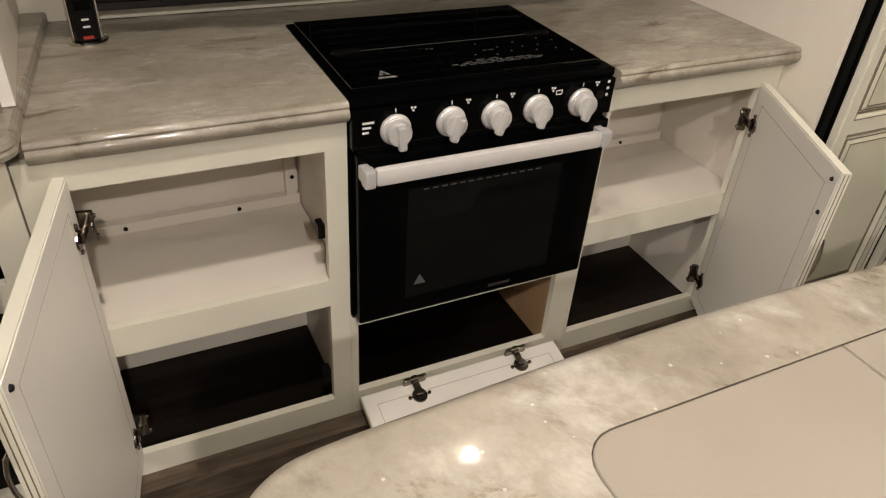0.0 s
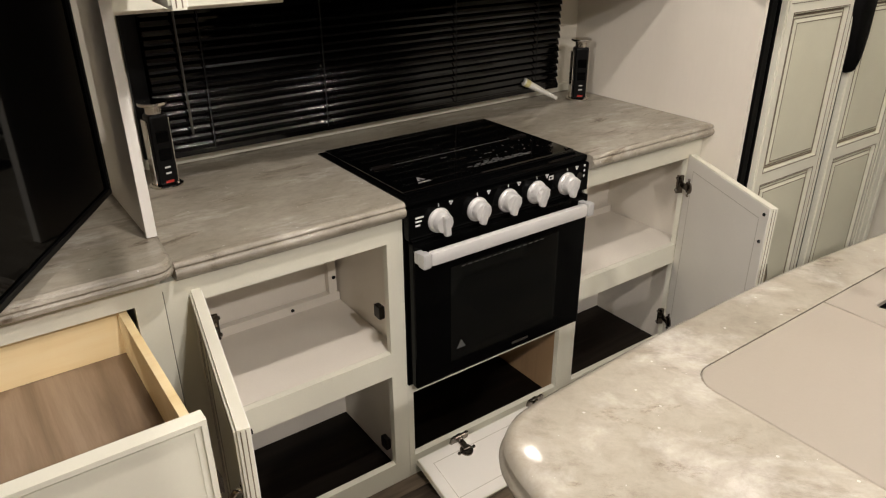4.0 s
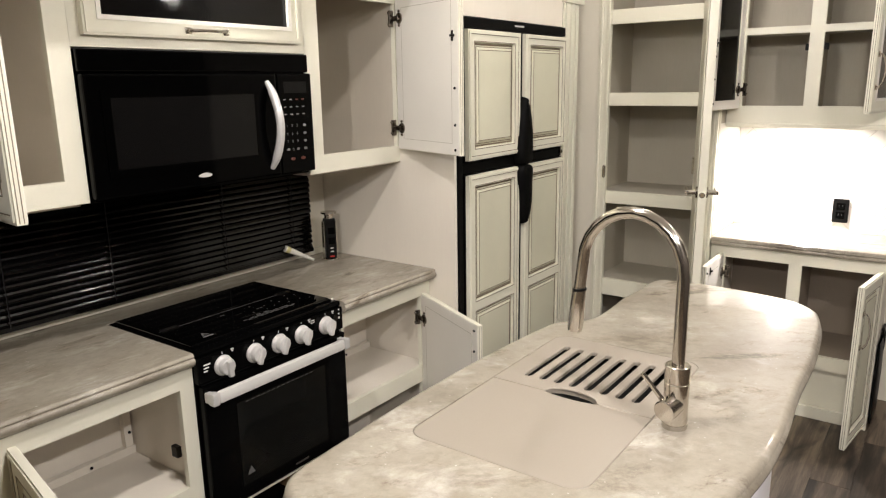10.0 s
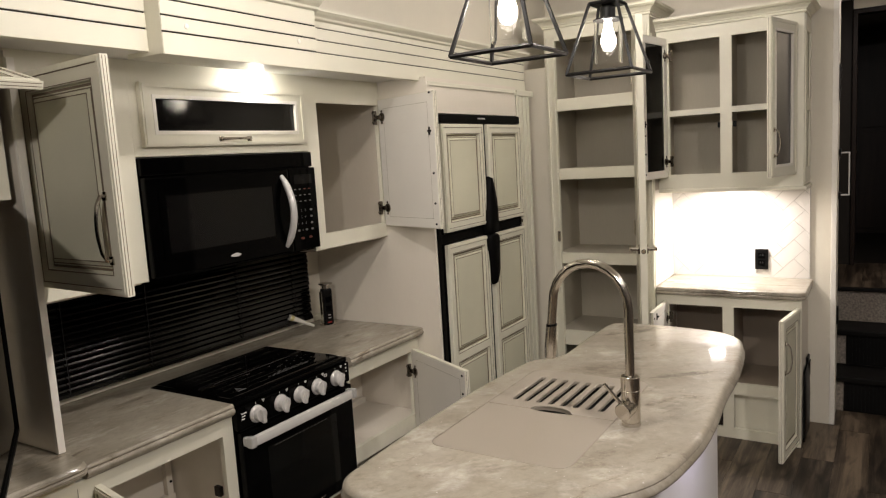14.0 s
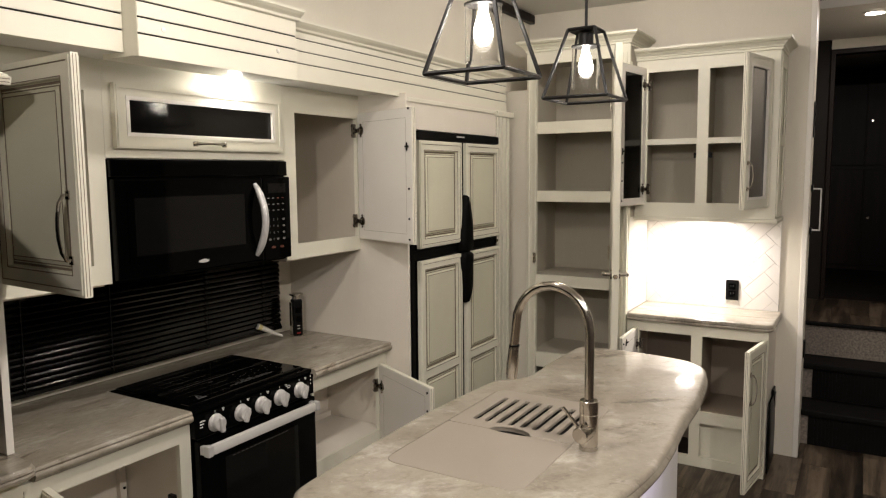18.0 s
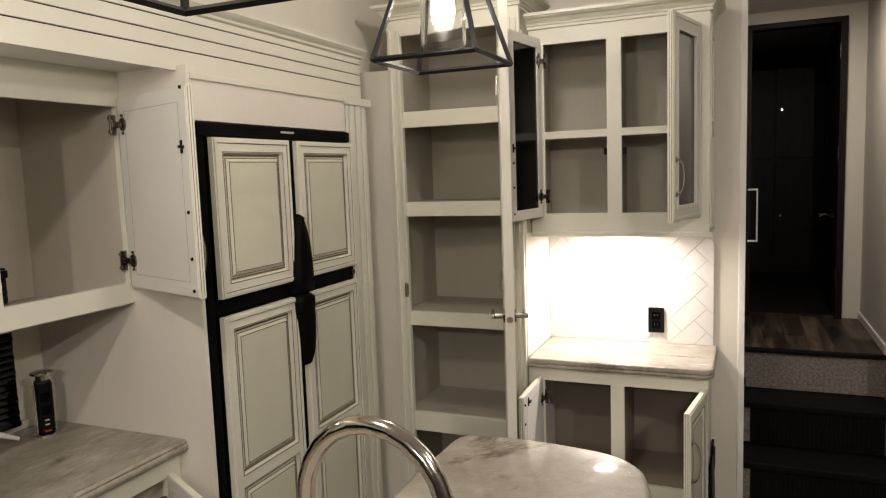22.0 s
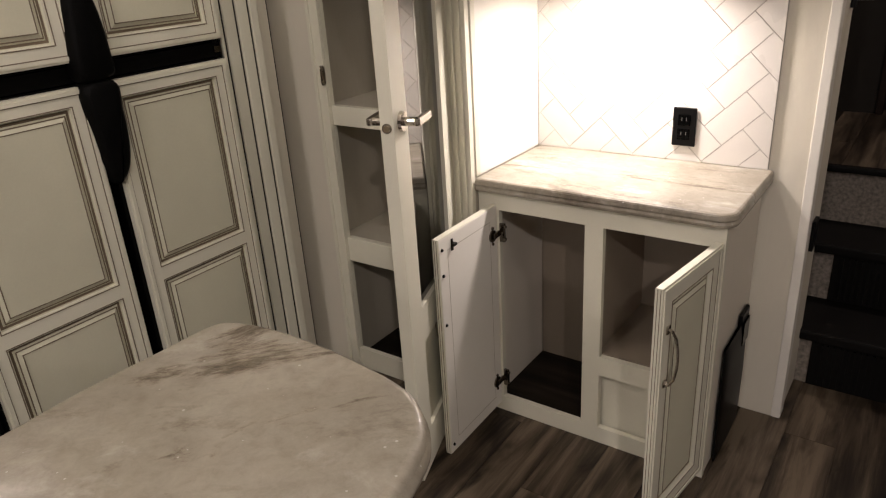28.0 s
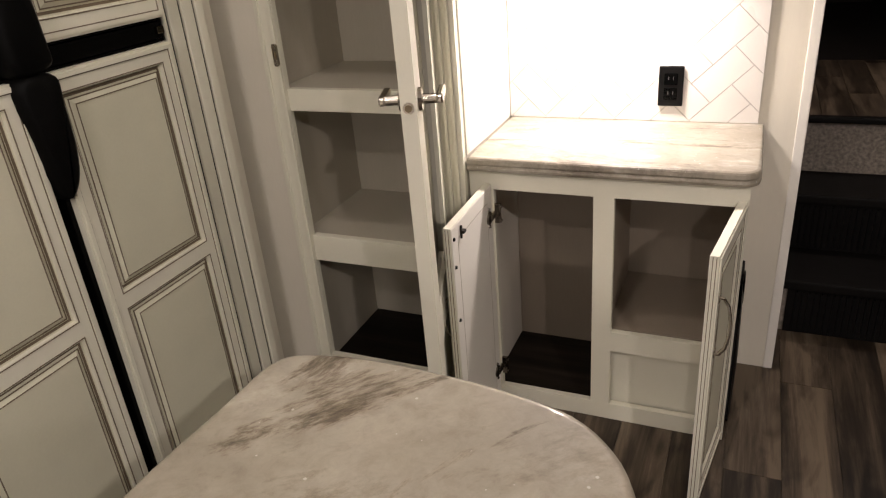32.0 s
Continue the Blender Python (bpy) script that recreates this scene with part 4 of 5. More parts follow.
hi = [[slat_bm.verts.new((x, a, b + 0.0011)) for a, b in prof] for x in (0.004, BW - 0.004)]
for i in range(len(prof) - 1):
    slat_bm.faces.new((lo[0][i], lo[0][i + 1], lo[1][i + 1], lo[1][i]))
    slat_bm.faces.new((hi[0][i], hi[1][i], hi[1][i + 1], hi[0][i + 1]))
slat_bm.faces.new((lo[0][0], lo[1][0], hi[1][0], hi[0][0]))
slat_bm.faces.new((lo[0][-1], hi[0][-1], hi[1][-1], lo[1][-1]))
slat0 = part("slat", slat_bm, BLIND, blind, "", pose(0, 0, 0.030, 58, 0, 0))
for k in range(1, 21):
    again(slat0, blind, pose(random.uniform(-0.002, 0.002), 0, 0.030 + 0.0228 * k, 58 + random.uniform(-3, 3), 0, random.uniform(-0.05, 0.05)))
part("bottom_rail", block(0.003, BW - 0.003, -0.016, 0.012, 0.0, 0.018, 0.003), BLIND, blind)
for x in (0.14, 0.48, 0.95, 1.30):
    part("ladder_cord", block(x, x + 0.003, -0.0185, -0.0165, 0.012, 0.51), BLACK, blind)
part("wand", rod(bmesh.new(), (0.085, -0.024, 0.06), (0.080, -0.02, 0.49), 0.0035, n=8), GREYPANE, blind, "clear plastic tilt wand")

# ---------------------------------------------------------------- upper kitchen units
UPPER = Matrix.Translation((0, 0, -0.040)) @ Matrix.Scale(1.0245, 4)   # true size of the upper units
up_l = thing("wall_cabinet", "cream wall cabinet with its raised-panel door swung open", "cabinet", pose(0.0898, UY, 0) @ UPPER, "kitchen wall cabinets")
carcass(up_l, 0.3675, 1.322, 2.024, 0.44, [(0.069, 0.309, 1.385, 1.925)], lining=SHELF_WHITE, back=SHELF_WHITE)
leaf("door", 0.440, 0.586, up_l, pose(0.046, -0.003, 1.369, 0, 0, -94), 1, "raised", (0.08, 0.50), (0.392, 0.17, 0.16), ((0.33, 0.03), (0.33, 0.57)))

up_m = thing("wall_cabinet", "shallow cream wall cabinet with a glazed lift-up flap over the microwave", "cabinet", pose(0.4668, UY, 0) @ UPPER, "kitchen wall cabinets")
part("face_frame", plate([0, 0.797], [1.722, 2.024], [(0.07, 0.73, 1.785, 1.93)], 0.0, 0.019), CREAM, up_m)
part("box", plate([0.004, 0.793], [1.724, 2.02], [], 0.42, 0.45), SHELF_WHITE, up_m)
flap = leaf("flap", 0.740, 0.205, up_m, pose(0.028, -0.002, 1.752), 1, "seeded", (), None, (), stile=0.045)
bow_handle(flap, pose(0.37, -0.020, 0.022, 0, 90, 0), 0.13)

up_r = thing("wall_cabinet", "cream wall cabinet beside the fridge, empty, its door swung open", "cabinet", pose(1.2838, UY, 0) @ UPPER, "kitchen wall cabinets")
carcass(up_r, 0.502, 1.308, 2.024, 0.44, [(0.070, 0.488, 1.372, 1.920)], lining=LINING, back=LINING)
leaf("door", 0.416, 0.586, up_r, pose(0.493, -0.003, 1.359, 0, 0, 71), -1, "flat", (0.085, 0.505), (0.37, 0.12, 0.13), ((0.392, 0.58), (0.392, 0.24), (0.392, 0.11), (0.392, 0.02)), catch=(0.38, 0.42))
part("catch_plate", slab(bmesh.new(), 0.0, 0.012, 0.02, 0.045, 1.60, 1.625, 0.003), CATCH, up_r, "", pose(0.071, 0, 0))

# ---------------------------------------------------------------- microwave
mw = thing("microwave", "black over-range microwave with a silver bow handle", "microwave", pose(0.4678, UY - 0.012, 1.310) @ Matrix.Scale(1.0245, 4))
MW, MH = 0.795, 0.400
rounded_key = [(0.0075 * math.cos(math.pi * k / 6), 0.0046 * math.sin(math.pi * k / 6)) for k in range(12)]
part("body", block(0.002, MW - 0.002, 0.014, 0.46, 0.0, MH), BLACK_GLOSS, mw)
part("top_vent", slab(bmesh.new(), 0.002, MW - 0.002, -0.006, 0.012, MH - 0.058, MH, 0.004), MW_BLACK, mw)
dr = part("door", slab(bmesh.new(), 0.003, 0.640, -0.018, 0.012, 0.010, MH - 0.062, 0.007), MW_BLACK, mw, "glossy black door")
part("window", block(0.070, 0.545, -0.0195, -0.0185, 0.085, 0.275), MW_GLASS, dr, "dark oven window")
frame_ = plate([0.045, 0.570], [0.065, 0.295], [(0.07, 0.545, 0.085, 0.275)], -0.0205, -0.0185)
part("window_frame", frame_, MW_BLACK, dr)
part("badge", prism(smooth_loop([(-0.024, -0.001), (-0.014, -0.005), (0.0, -0.0062), (0.016, -0.005), (0.025, 0.0), (0.017, 0.004), (0.004, 0.0075), (-0.004, 0.0065), (-0.016, 0.004)], 3), 0, 0.002), KNOB, dr, "small silver oval badge", pose(0.340, -0.0183, 0.042, 90, 0, 0))
hp = [(0.600 + 0.006 * math.sin(math.pi * k / 14), -0.018 - 0.046 * math.sin(math.pi * k / 14) ** 0.8, 0.036 + 0.276 * k / 14) for k in range(15)]
soft(part("handle", sweep(hp, [0.008, 0.011, *[0.0135] * 11, 0.011, 0.008], 14), HANDLE_GREY, dr, "curved silver handle"))
cp = part("control_panel", slab(bmesh.new(), 0.642, MW - 0.002, -0.018, 0.012, 0.010, MH - 0.062, 0.004), MW_BLACK, mw)
part("display", block(0.668, 0.768, -0.0192, -0.0184, 0.275, 0.312), MW_GLASS, cp)
for r, row in enumerate(("123", "456", "789", " 0 ")):
    z = 0.168 - r * 0.026
    for c, digit in enumerate(row):
        if digit != " ":
            writing("key_digit", digit, 0.013, KEY_PRINT, cp, pose(0.674 + c * 0.022, -0.0184, z, 90, 0, 0))
    for x in ((0.752,) if digit != " " else (0.674, 0.718, 0.752)):
        part("key", prism(rounded_key, 0, 0.0007), KEY_PRINT, cp, "", pose(x, -0.0181, z, 90, 0, 0))
for r in range(3):
    for c in range(4):
        part("key", block(0.664 + c * 0.027, 0.675 + c * 0.027, -0.0188, -0.0181, 0.252 - r * 0.024, 0.256 - r * 0.024), AMBER if r == 0 and c > 1 else KEY_PRINT, cp)
for x in (0.692, 0.738):
    part("key", prism([(a * 1.5, b * 1.1) for a, b in rounded_key], 0, 0.0007), AMBER, cp, "dim red key", pose(x, -0.0181, 0.058, 90, 0, 0))

# ---------------------------------------------------------------- slide-out fascia


def fascia(name, x0, x1, y, z0, z1, label, groove=0.0035):
    """Grooved boards one above another with a crown on top."""
    f = thing(name, label, "trim", pose(x0, y, 0), kind="structure")
    heights = [z0, z0 + 0.062, z0 + 0.108, z0 + 0.153, z1 - 0.035]
    for a, b in zip(heights, heights[1:]):
        part("board", slab(bmesh.new(), 0, x1 - x0, 0.0, 0.022, a + (groove if a > z0 else 0.0), b - 0.0005, 0.001), CREAM, f)
    part("groove", block(0.001, x1 - x0 - 0.001, 0.0045, 0.0235, z0 + 0.03, z1 - 0.04), GROOVE, f, "dark grooves between the boards")
    bm = bmesh.new()
    prof = [(0.0, 0.0), (-0.010, 0.004), (-0.012, 0.012), (-0.026, 0.022), (-0.034, 0.030), (-0.034, 0.040), (0.022, 0.040), (0.022, 0.0)]
    ends = [[bm.verts.new((x, a, z1 - 0.035 + b)) for a, b in prof] for x in (-0.012, x1 - x0 + 0.012)]
    for i in range(len(prof)):
        j = (i + 1) % len(prof)
        bm.faces.new((ends[0][i], ends[0][j], ends[1][j], ends[1][i]))
    for e in ends:
        bm.faces.new(e)
    part("crown", bm, CREAM, f)
    return f


fascia("trim_fascia_right", 1.045, 2.935, 1.395, 2.020, 2.235, "cream grooved boards over the kitchen slide-out")
middle = fascia("trim_fascia_middle", 0.385, 1.043, 1.330, 2.006, 2.250, "projecting cream grooved boards over the range", 0.005)
fascia("trim_fascia_left", -2.6, 0.383, 1.395, 2.020, 2.235, "cream grooved boards over the television", 0.005)
for x, z in ((0.0866, 2.0923), (0.563, 2.0983)):
    soft(part("screw_cap", lathe([(0.0085, 0.0), (0.0075, 0.002), (0.004, 0.0032), (0.0, 0.0035)], 16), BACK_WHITE, middle, "small white screw cap", pose(x, 0.0, z, 90, 0, 0)))
structure("trim_fascia_end", block(0.3835, 0.3848, 1.332, 1.44, 2.008, 2.246), CREAM, "end of the projecting boards", "trim")
structure("trim_return", block(0.386, 1.042, 1.353, 1.50, 2.010, 2.024), CREAM, "underside of the projecting boards", "trim")
fx = thing("soffit_light", "round white downlight under the fascia", "ceiling light", pose(0.975, 1.578, 2.034))
part("ring", lathe([(0.045, -0.008), (0.049, -0.007), (0.050, 0.0), (0.0, 0.0)], 28), BACK_WHITE, fx)
part("lens", lathe([(0.0, -0.0095), (0.042, -0.0095), (0.042, -0.006), (0.0, -0.006)], 28), LED, fx)
for px, py in PUCKS:
    fx = thing("ceiling_light", "round white flush ceiling light", "ceiling light", pose(px, py, CEILING), "ceiling lights")
    part("ring", lathe([(0.085, -0.012), (0.10, -0.010), (0.102, 0.0), (0.0, 0.0)], 32), BACK_WHITE, fx)
    part("lens", lathe([(0.0, -0.0135), (0.082, -0.0135), (0.082, -0.008), (0.0, -0.008)], 32), LED, fx)
fx = thing("ceiling_light", "small round flush light in the stair hall", "ceiling light", pose(4.25, -0.47, 2.63), "ceiling lights")
part("ring", lathe([(0.055, -0.012), (0.066, -0.010), (0.068, 0.0), (0.0, 0.0)], 28), BACK_WHITE, fx)
part("lens", lathe([(0.0, -0.0135), (0.052, -0.0135), (0.052, -0.008), (0.0, -0.008)], 28), LED, fx)

# ---------------------------------------------------------------- fridge and its surround
surround = tagged(new("fridge_surround"), "cream boarded surround of the fridge", "panel", kind="structure")
part("side_board", block(1.799, 1.815, FY - 0.002, SLIDE_BACK, 0, 2.0343), PANEL, surround, "tall cream side board by the worktop")
part("head_board", block(1.8155, 2.735, FY + 0.004, FY + 0.020, 1.872, 2.0343), PANEL, surround)
part("head_trim", block(1.8155, 2.74, FY - 0.004, FY + 0.0035, 1.996, 2.016, 0.003), CREAM, surround)
for x0, x1 in ((2.736, 2.746), (2.758, 2.798), (2.810, 2.851), (2.863, 2.892)):
    part("flute", slab(bmesh.new(), x0, x1, FY - 0.007, FY + 0.012, 0, 1.985, 0.003), CREAM, surround)
part("flute_back", block(2.736, 2.892, FY + 0.002, FY + 0.02, 0, 1.984), GROOVE, surround, "dark grooves between the flutes")
part("capital", slab(bmesh.new(), 2.725, 2.94, FY - 0.014, FY + 0.02, 1.985, 2.018, 0.004), CREAM, surround)

fridge = thing("fridge", "four-door fridge with cream raised panels and black frame", "fridge", pose(1.818, FY, 0))
FW = 0.905
part("body", block(0.004, FW - 0.003, 0.02, 0.62, 0.06, 1.866), BLACK_TRIM, fridge)
part("top_bar", slab(bmesh.new(), 0, FW, -0.020, 0.019, 1.826, 1.866, 0.004), BLACK_TRIM, fridge, "black top trim")
part("left_bar", slab(bmesh.new(), 0, 0.030, -0.010, 0.019, 0.06, 1.825, 0.003), BLACK_TRIM, fridge)
part("print_bar", block(0.42, 0.50, -0.0208, -0.0202, 1.846, 1.853), INK, fridge, "small pale maker's mark")
part("vent_bar", block(FW - 0.035, FW - 0.004, -0.022, -0.012, 1.835, 1.842), BLACK, fridge)
part("plinth", block(0.005, FW - 0.005, 0.03, 0.06, 0.0, 0.058), BLACK_TRIM, fridge)
FZ = [(0.085, 1.248), (1.308, 1.820)]
FX = [(0.042, 0.450), (0.496, 0.898)]
for zi, (z0, z1) in enumerate(FZ):
    for xi, (x0, x1) in enumerate(FX):
        d = part("door", slab(bmesh.new(), x0 - 0.012 if xi else x0 - 0.004, x1 + 0.012 if xi == 0 else x1, -0.014, 0.018, z0 - 0.008, z1 + 0.004, 0.003), BLACK_TRIM, fridge, "black fridge door with a cream panel")
        leaf("door_panel", x1 - x0, z1 - z0, d, pose(x0, -0.0145, z0), 1, "raised", rails=() if zi else (0.60,), stile=0.048, t=0.018)
part("cross_bar", block(0.03, FW - 0.002, -0.008, 0.018, 1.256, 1.296), BLACK_TRIM, fridge)
part("latch", block(FW - 0.030, FW - 0.006, -0.020, -0.009, 1.268, 1.286, 0.002), HINGE, fridge)


def fridge_handle(outline):
    """A solid black grip with a curved outer side, standing off the doors."""
    bm = prism(smooth_loop(outline, 4), 0, 0.05, edge=((0.0, 0.0), (0.0, 0.022), (0.006, 0.040), (0.016, 0.048)))
    bm.transform(Matrix(((1, 0, 0, 0), (0, 0, -1, -0.0145), (0, 1, 0, 0), (0, 0, 0, 1))))
    return soft(part("handle", bm, BLACK_TRIM, fridge, "curved black plastic handle"), 50)


fridge_handle([(0.433, 1.262), (0.528, 1.262), (0.534, 1.33), (0.526, 1.42), (0.506, 1.50), (0.483, 1.545), (0.466, 1.548), (0.450, 1.50), (0.436, 1.40)])
fridge_handle([(0.434, 1.248), (0.440, 1.12), (0.450, 1.03), (0.468, 0.985), (0.490, 0.990), (0.516, 1.03), (0.530, 1.10), (0.532, 1.18), (0.528, 1.248)])

# ---------------------------------------------------------------- pantry


def face_to_west(y_left, x):
    """Axes of a unit on the east wall: x to its right (south), y inwards (east)."""
    return pose(x, y_left, 0, 0, 0, -90)


pantry = thing("pantry", "tall cream pantry cupboard with five empty shelves", "cupboard", face_to_west(1.316, PX))
PW = 0.625
PSH = [(0.462, 0.554), (0.974, 1.041), (1.488, 1.554), (1.895, 1.966)]
part("face_frame", plate([0, PW], [0, 2.375], [(0.064, 0.524, 0.085, 2.305)], 0, 0.02), CREAM, pantry)
for x in (0.540, 0.575, 0.600):
    part("jamb_trim", block(x, x + 0.012, -0.009, -0.0005, 0.0, 2.33, 0.002), CREAM, pantry)
part("jamb_trim", block(0.050, 0.0635, -0.010, -0.0005, 0.02, 2.33, 0.002), CREAM, pantry)
part("jamb_trim", block(0.010, 0.020, -0.008, -0.0005, 0.0, 2.33, 0.002), CREAM, pantry)
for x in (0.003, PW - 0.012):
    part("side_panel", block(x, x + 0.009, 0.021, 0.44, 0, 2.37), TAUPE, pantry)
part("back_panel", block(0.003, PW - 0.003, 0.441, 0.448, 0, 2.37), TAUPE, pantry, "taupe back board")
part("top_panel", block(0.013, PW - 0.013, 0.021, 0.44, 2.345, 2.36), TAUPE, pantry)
part("bottom_panel", block(0.013, PW - 0.013, 0.021, 0.44, 0.0, 0.012), SHADED_PLANK, pantry)
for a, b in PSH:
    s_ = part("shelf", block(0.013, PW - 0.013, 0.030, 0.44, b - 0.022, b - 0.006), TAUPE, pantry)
    part("shelf_front", slab(bmesh.new(), 0.0645, 0.5235, 0.004, 0.0295, a, b, 0.002), CREAM, s_, "cream shelf front rail")
strike = part("strike_plate", slab(bmesh.new(), 0.050, 0.0640, -0.0135, -0.0102, 1.112, 1.178, 0.0065), NICKEL, pantry, "rounded nickel strike plate")
part("strike_hole", slab(bmesh.new(), 0.0535, 0.0605, -0.0139, -0.0130, 1.132, 1.158, 0.0004), BRONZE, strike, "dark brass hollow of the strike plate")


def crown(parent, w, z, depth_left, depth_right, material=None):
    """A stepped cornice along the front with returns at both ends."""
    prof = [(0.0, 0.0), (0.008, 0.003), (0.009, 0.012), (0.006, 0.014), (0.012, 0.017), (0.014, 0.024), (0.030, 0.038), (0.028, 0.040), (0.038, 0.043), (0.046, 0.048), (0.044, 0.050), (0.051, 0.053), (0.051, 0.066), (0.0, 0.066)]
    bm = bmesh.new()
    rings = []
    for a, b in prof:
        rings.append([bm.verts.new(p) for p in ((-a, depth_left, z + b), (-a, -a, z + b), (w + a, -a, z + b), (w + a, depth_right, z + b))])
    for r, q in zip(rings, rings[1:]):
        for i in range(3):
            bm.faces.new((r[i], r[i + 1], q[i + 1], q[i]))
    bm.faces.new(rings[-1])
    return part("crown", bm, material or CREAM, parent, "stepped crown moulding")


crown(pantry, PW, 2.3755, 0.2, 0.35)
pd = part("door", plate([-0.505, 0.0], [0.075, 2.300], [(-0.405, -0.10, 0.60, 2.13), (-0.405, -0.10, 0.20, 0.49)], -0.034, 0.0), CREAM, pantry, "cream pantry door standing wide open", pose(0.527, -0.006, 0, 0, 0, 109))
part("glass", block(-0.408, -0.097, -0.022, -0.016, 0.597, 2.133), SMOKED_MIRROR, pd, "dark mirrored glass panel")
part("lower_panel", block(-0.408, -0.097, -0.022, -0.012, 0.197, 0.493), CREAM_PANEL, pd)
part("back_board", block(-0.415, -0.09, -0.0005, 0.003, 0.19, 2.14), CREAM, pd)
for s in (-1, 1):
    y = -0.034 if s < 0 else 0.0
    rose = rod(bmesh.new(), (-0.452, y, 1.135), (-0.452, y + s * 0.008, 1.135), 0.026, 0.024, 20)
    rod(rose, (-0.452, y + s * 0.008, 1.135), (-0.452, y + s * 0.045, 1.135), 0.011, n=14)
    slab(rose, -0.464, -0.365, y + s * 0.045 - 0.008, y + s * 0.045 + 0.008, 1.125, 1.145, 0.005)
    part("lever_handle", rose, NICKEL, pd, "brushed nickel lever handle")
part("latch_plate", rod(bmesh.new(), (-0.5080, -0.017, 1.13), (-0.5050, -0.017, 1.13), 0.0125, n=20), NICKEL, pd)
part("latch_bolt", rod(bmesh.new(), (-0.512, -0.017, 1.13), (-0.505, -0.017, 1.13), 0.008, n=12), BRONZE, pd)
for z in (0.30, 1.2, 2.05):
    part("hinge", rod(bmesh.new(), (0.004, 0.004, z - 0.04), (0.004, 0.004, z + 0.04), 0.007, n=10), NICKEL, pd)

# ---------------------------------------------------------------- hutch
hutch = thing("base_cabinet", "cream hutch base with both doors open beside the stairs", "cabinet", face_to_west(0.690, HX))
HW = 0.756
part("face_frame", plate([0, HW], [0, 0.810], [(0.072, 0.362, 0.058, 0.752), (0.419, 0.725, 0.322, 0.752), (0.419, 0.725, 0.058, 0.255)], 0, 0.02), CREAM, hutch)
part("lower_panel", block(0.412, 0.732, 0.0325, 0.039, 0.046, 0.268), CREAM, hutch, "recessed flat panel")
for x in (0.003, HW - 0.014):
    part("side_panel", block(x, x + 0.011, 0.021, 0.40, 0, 0.808), PANEL, hutch)
# inside boards carry the cupboard's shade in their colour
part("divider", block(0.392, 0.404, 0.021, 0.40, 0.012, 0.806), SHADED_LINING, hutch)
part("back_panel", block(0.015, HW - 0.015, 0.402, 0.409, 0, 0.806), SHADED_LINING, hutch)
part("shelf", block(0.4045, HW - 0.015, 0.028, 0.40, 0.305, 0.321), SHADED_LINING, hutch)
part("bottom_panel", block(0.015, HW - 0.015, 0.021, 0.40, 0.0, 0.012), SHADED_PLANK, hutch, "wood-look bottom, cabinet shade put into its colour")
for x in (0.21, 0.58):
    bumper(hutch, pose(x, 0.03, 0.745))
leaf("door", 0.325, 0.735, hutch, pose(0.064, -0.003, 0.035, 0, 0, -89), 1, "flat", (0.10, 0.64), (0.29, 0.45, 0.13), ((0.31, 0.70), (0.31, 0.62), (0.31, 0.46), (0.31, 0.03)), catch=(0.26, 0.70))
leaf("door", 0.330, 0.735, hutch, pose(0.732, -0.003, 0.035, 0, 0, 82), -1, "raised", (0.10, 0.64), (0.295, 0.54, 0.15), ((0.31, 0.70),))
HT = [(3.508, 0.688), (HX - 0.024, 0.688), *[(HX - 0.024 + 0.05 - 0.05 * math.cos(radians(a)), -0.038 - 0.05 * math.sin(radians(a))) for a in range(0, 91, 15)], (3.508, -0.088)]
htop = thing("hutch_worktop", "pale grey streaked laminate top of the hutch", "worktop", pose(0, 0, 0))
part("edge", prism(HT, 0.810, 0.8455, edge=((0.012, 0.810), (0.002, 0.814), (0.0, 0.822), (0.004, 0.829), (0.0, 0.835), (0.003, 0.8455))), HUTCH_STONE, htop, "rounded double edge")
part("surface", prism(HT, 0.8456, 0.852, edge=((0.004, 0.8456), (0.006, 0.849), (0.012, 0.852))), HUTCH_STONE, htop)
hup = thing("wall_cabinet", "cream glazed wall cabinet with both doors open, empty inside", "cabinet", face_to_west(0.690, UX))
UW = 0.752
part("face_frame", plate([0, UW], [1.405, 2.290], [(0.066, 0.339, 1.486, 1.816), (0.066, 0.339, 1.848, 2.224), (0.400, 0.672, 1.486, 1.816), (0.400, 0.672, 1.848, 2.224)], 0, 0.02), CREAM, hup)
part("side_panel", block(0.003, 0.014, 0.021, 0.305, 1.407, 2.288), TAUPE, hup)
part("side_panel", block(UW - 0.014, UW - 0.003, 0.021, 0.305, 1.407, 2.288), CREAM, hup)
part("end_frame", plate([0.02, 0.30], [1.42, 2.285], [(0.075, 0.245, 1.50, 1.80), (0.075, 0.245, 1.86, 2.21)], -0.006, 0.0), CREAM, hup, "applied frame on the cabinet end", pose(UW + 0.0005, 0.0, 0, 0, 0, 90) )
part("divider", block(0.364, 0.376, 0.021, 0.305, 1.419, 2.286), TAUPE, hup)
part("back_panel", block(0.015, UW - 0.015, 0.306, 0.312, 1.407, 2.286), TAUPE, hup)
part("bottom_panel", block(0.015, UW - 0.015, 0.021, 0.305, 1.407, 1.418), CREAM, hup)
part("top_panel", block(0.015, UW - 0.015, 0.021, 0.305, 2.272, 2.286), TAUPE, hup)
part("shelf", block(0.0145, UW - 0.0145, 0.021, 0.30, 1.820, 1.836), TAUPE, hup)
part("bottom_trim", slab(bmesh.new(), 0.002, UW + 0.014, -0.012, 0.020, 1.384, 1.4045, 0.004), CREAM, hup)
part("bottom_trim", slab(bmesh.new(), UW - 0.014, UW + 0.014, 0.0205, 0.305, 1.384, 1.4045, 0.004), CREAM, hup)
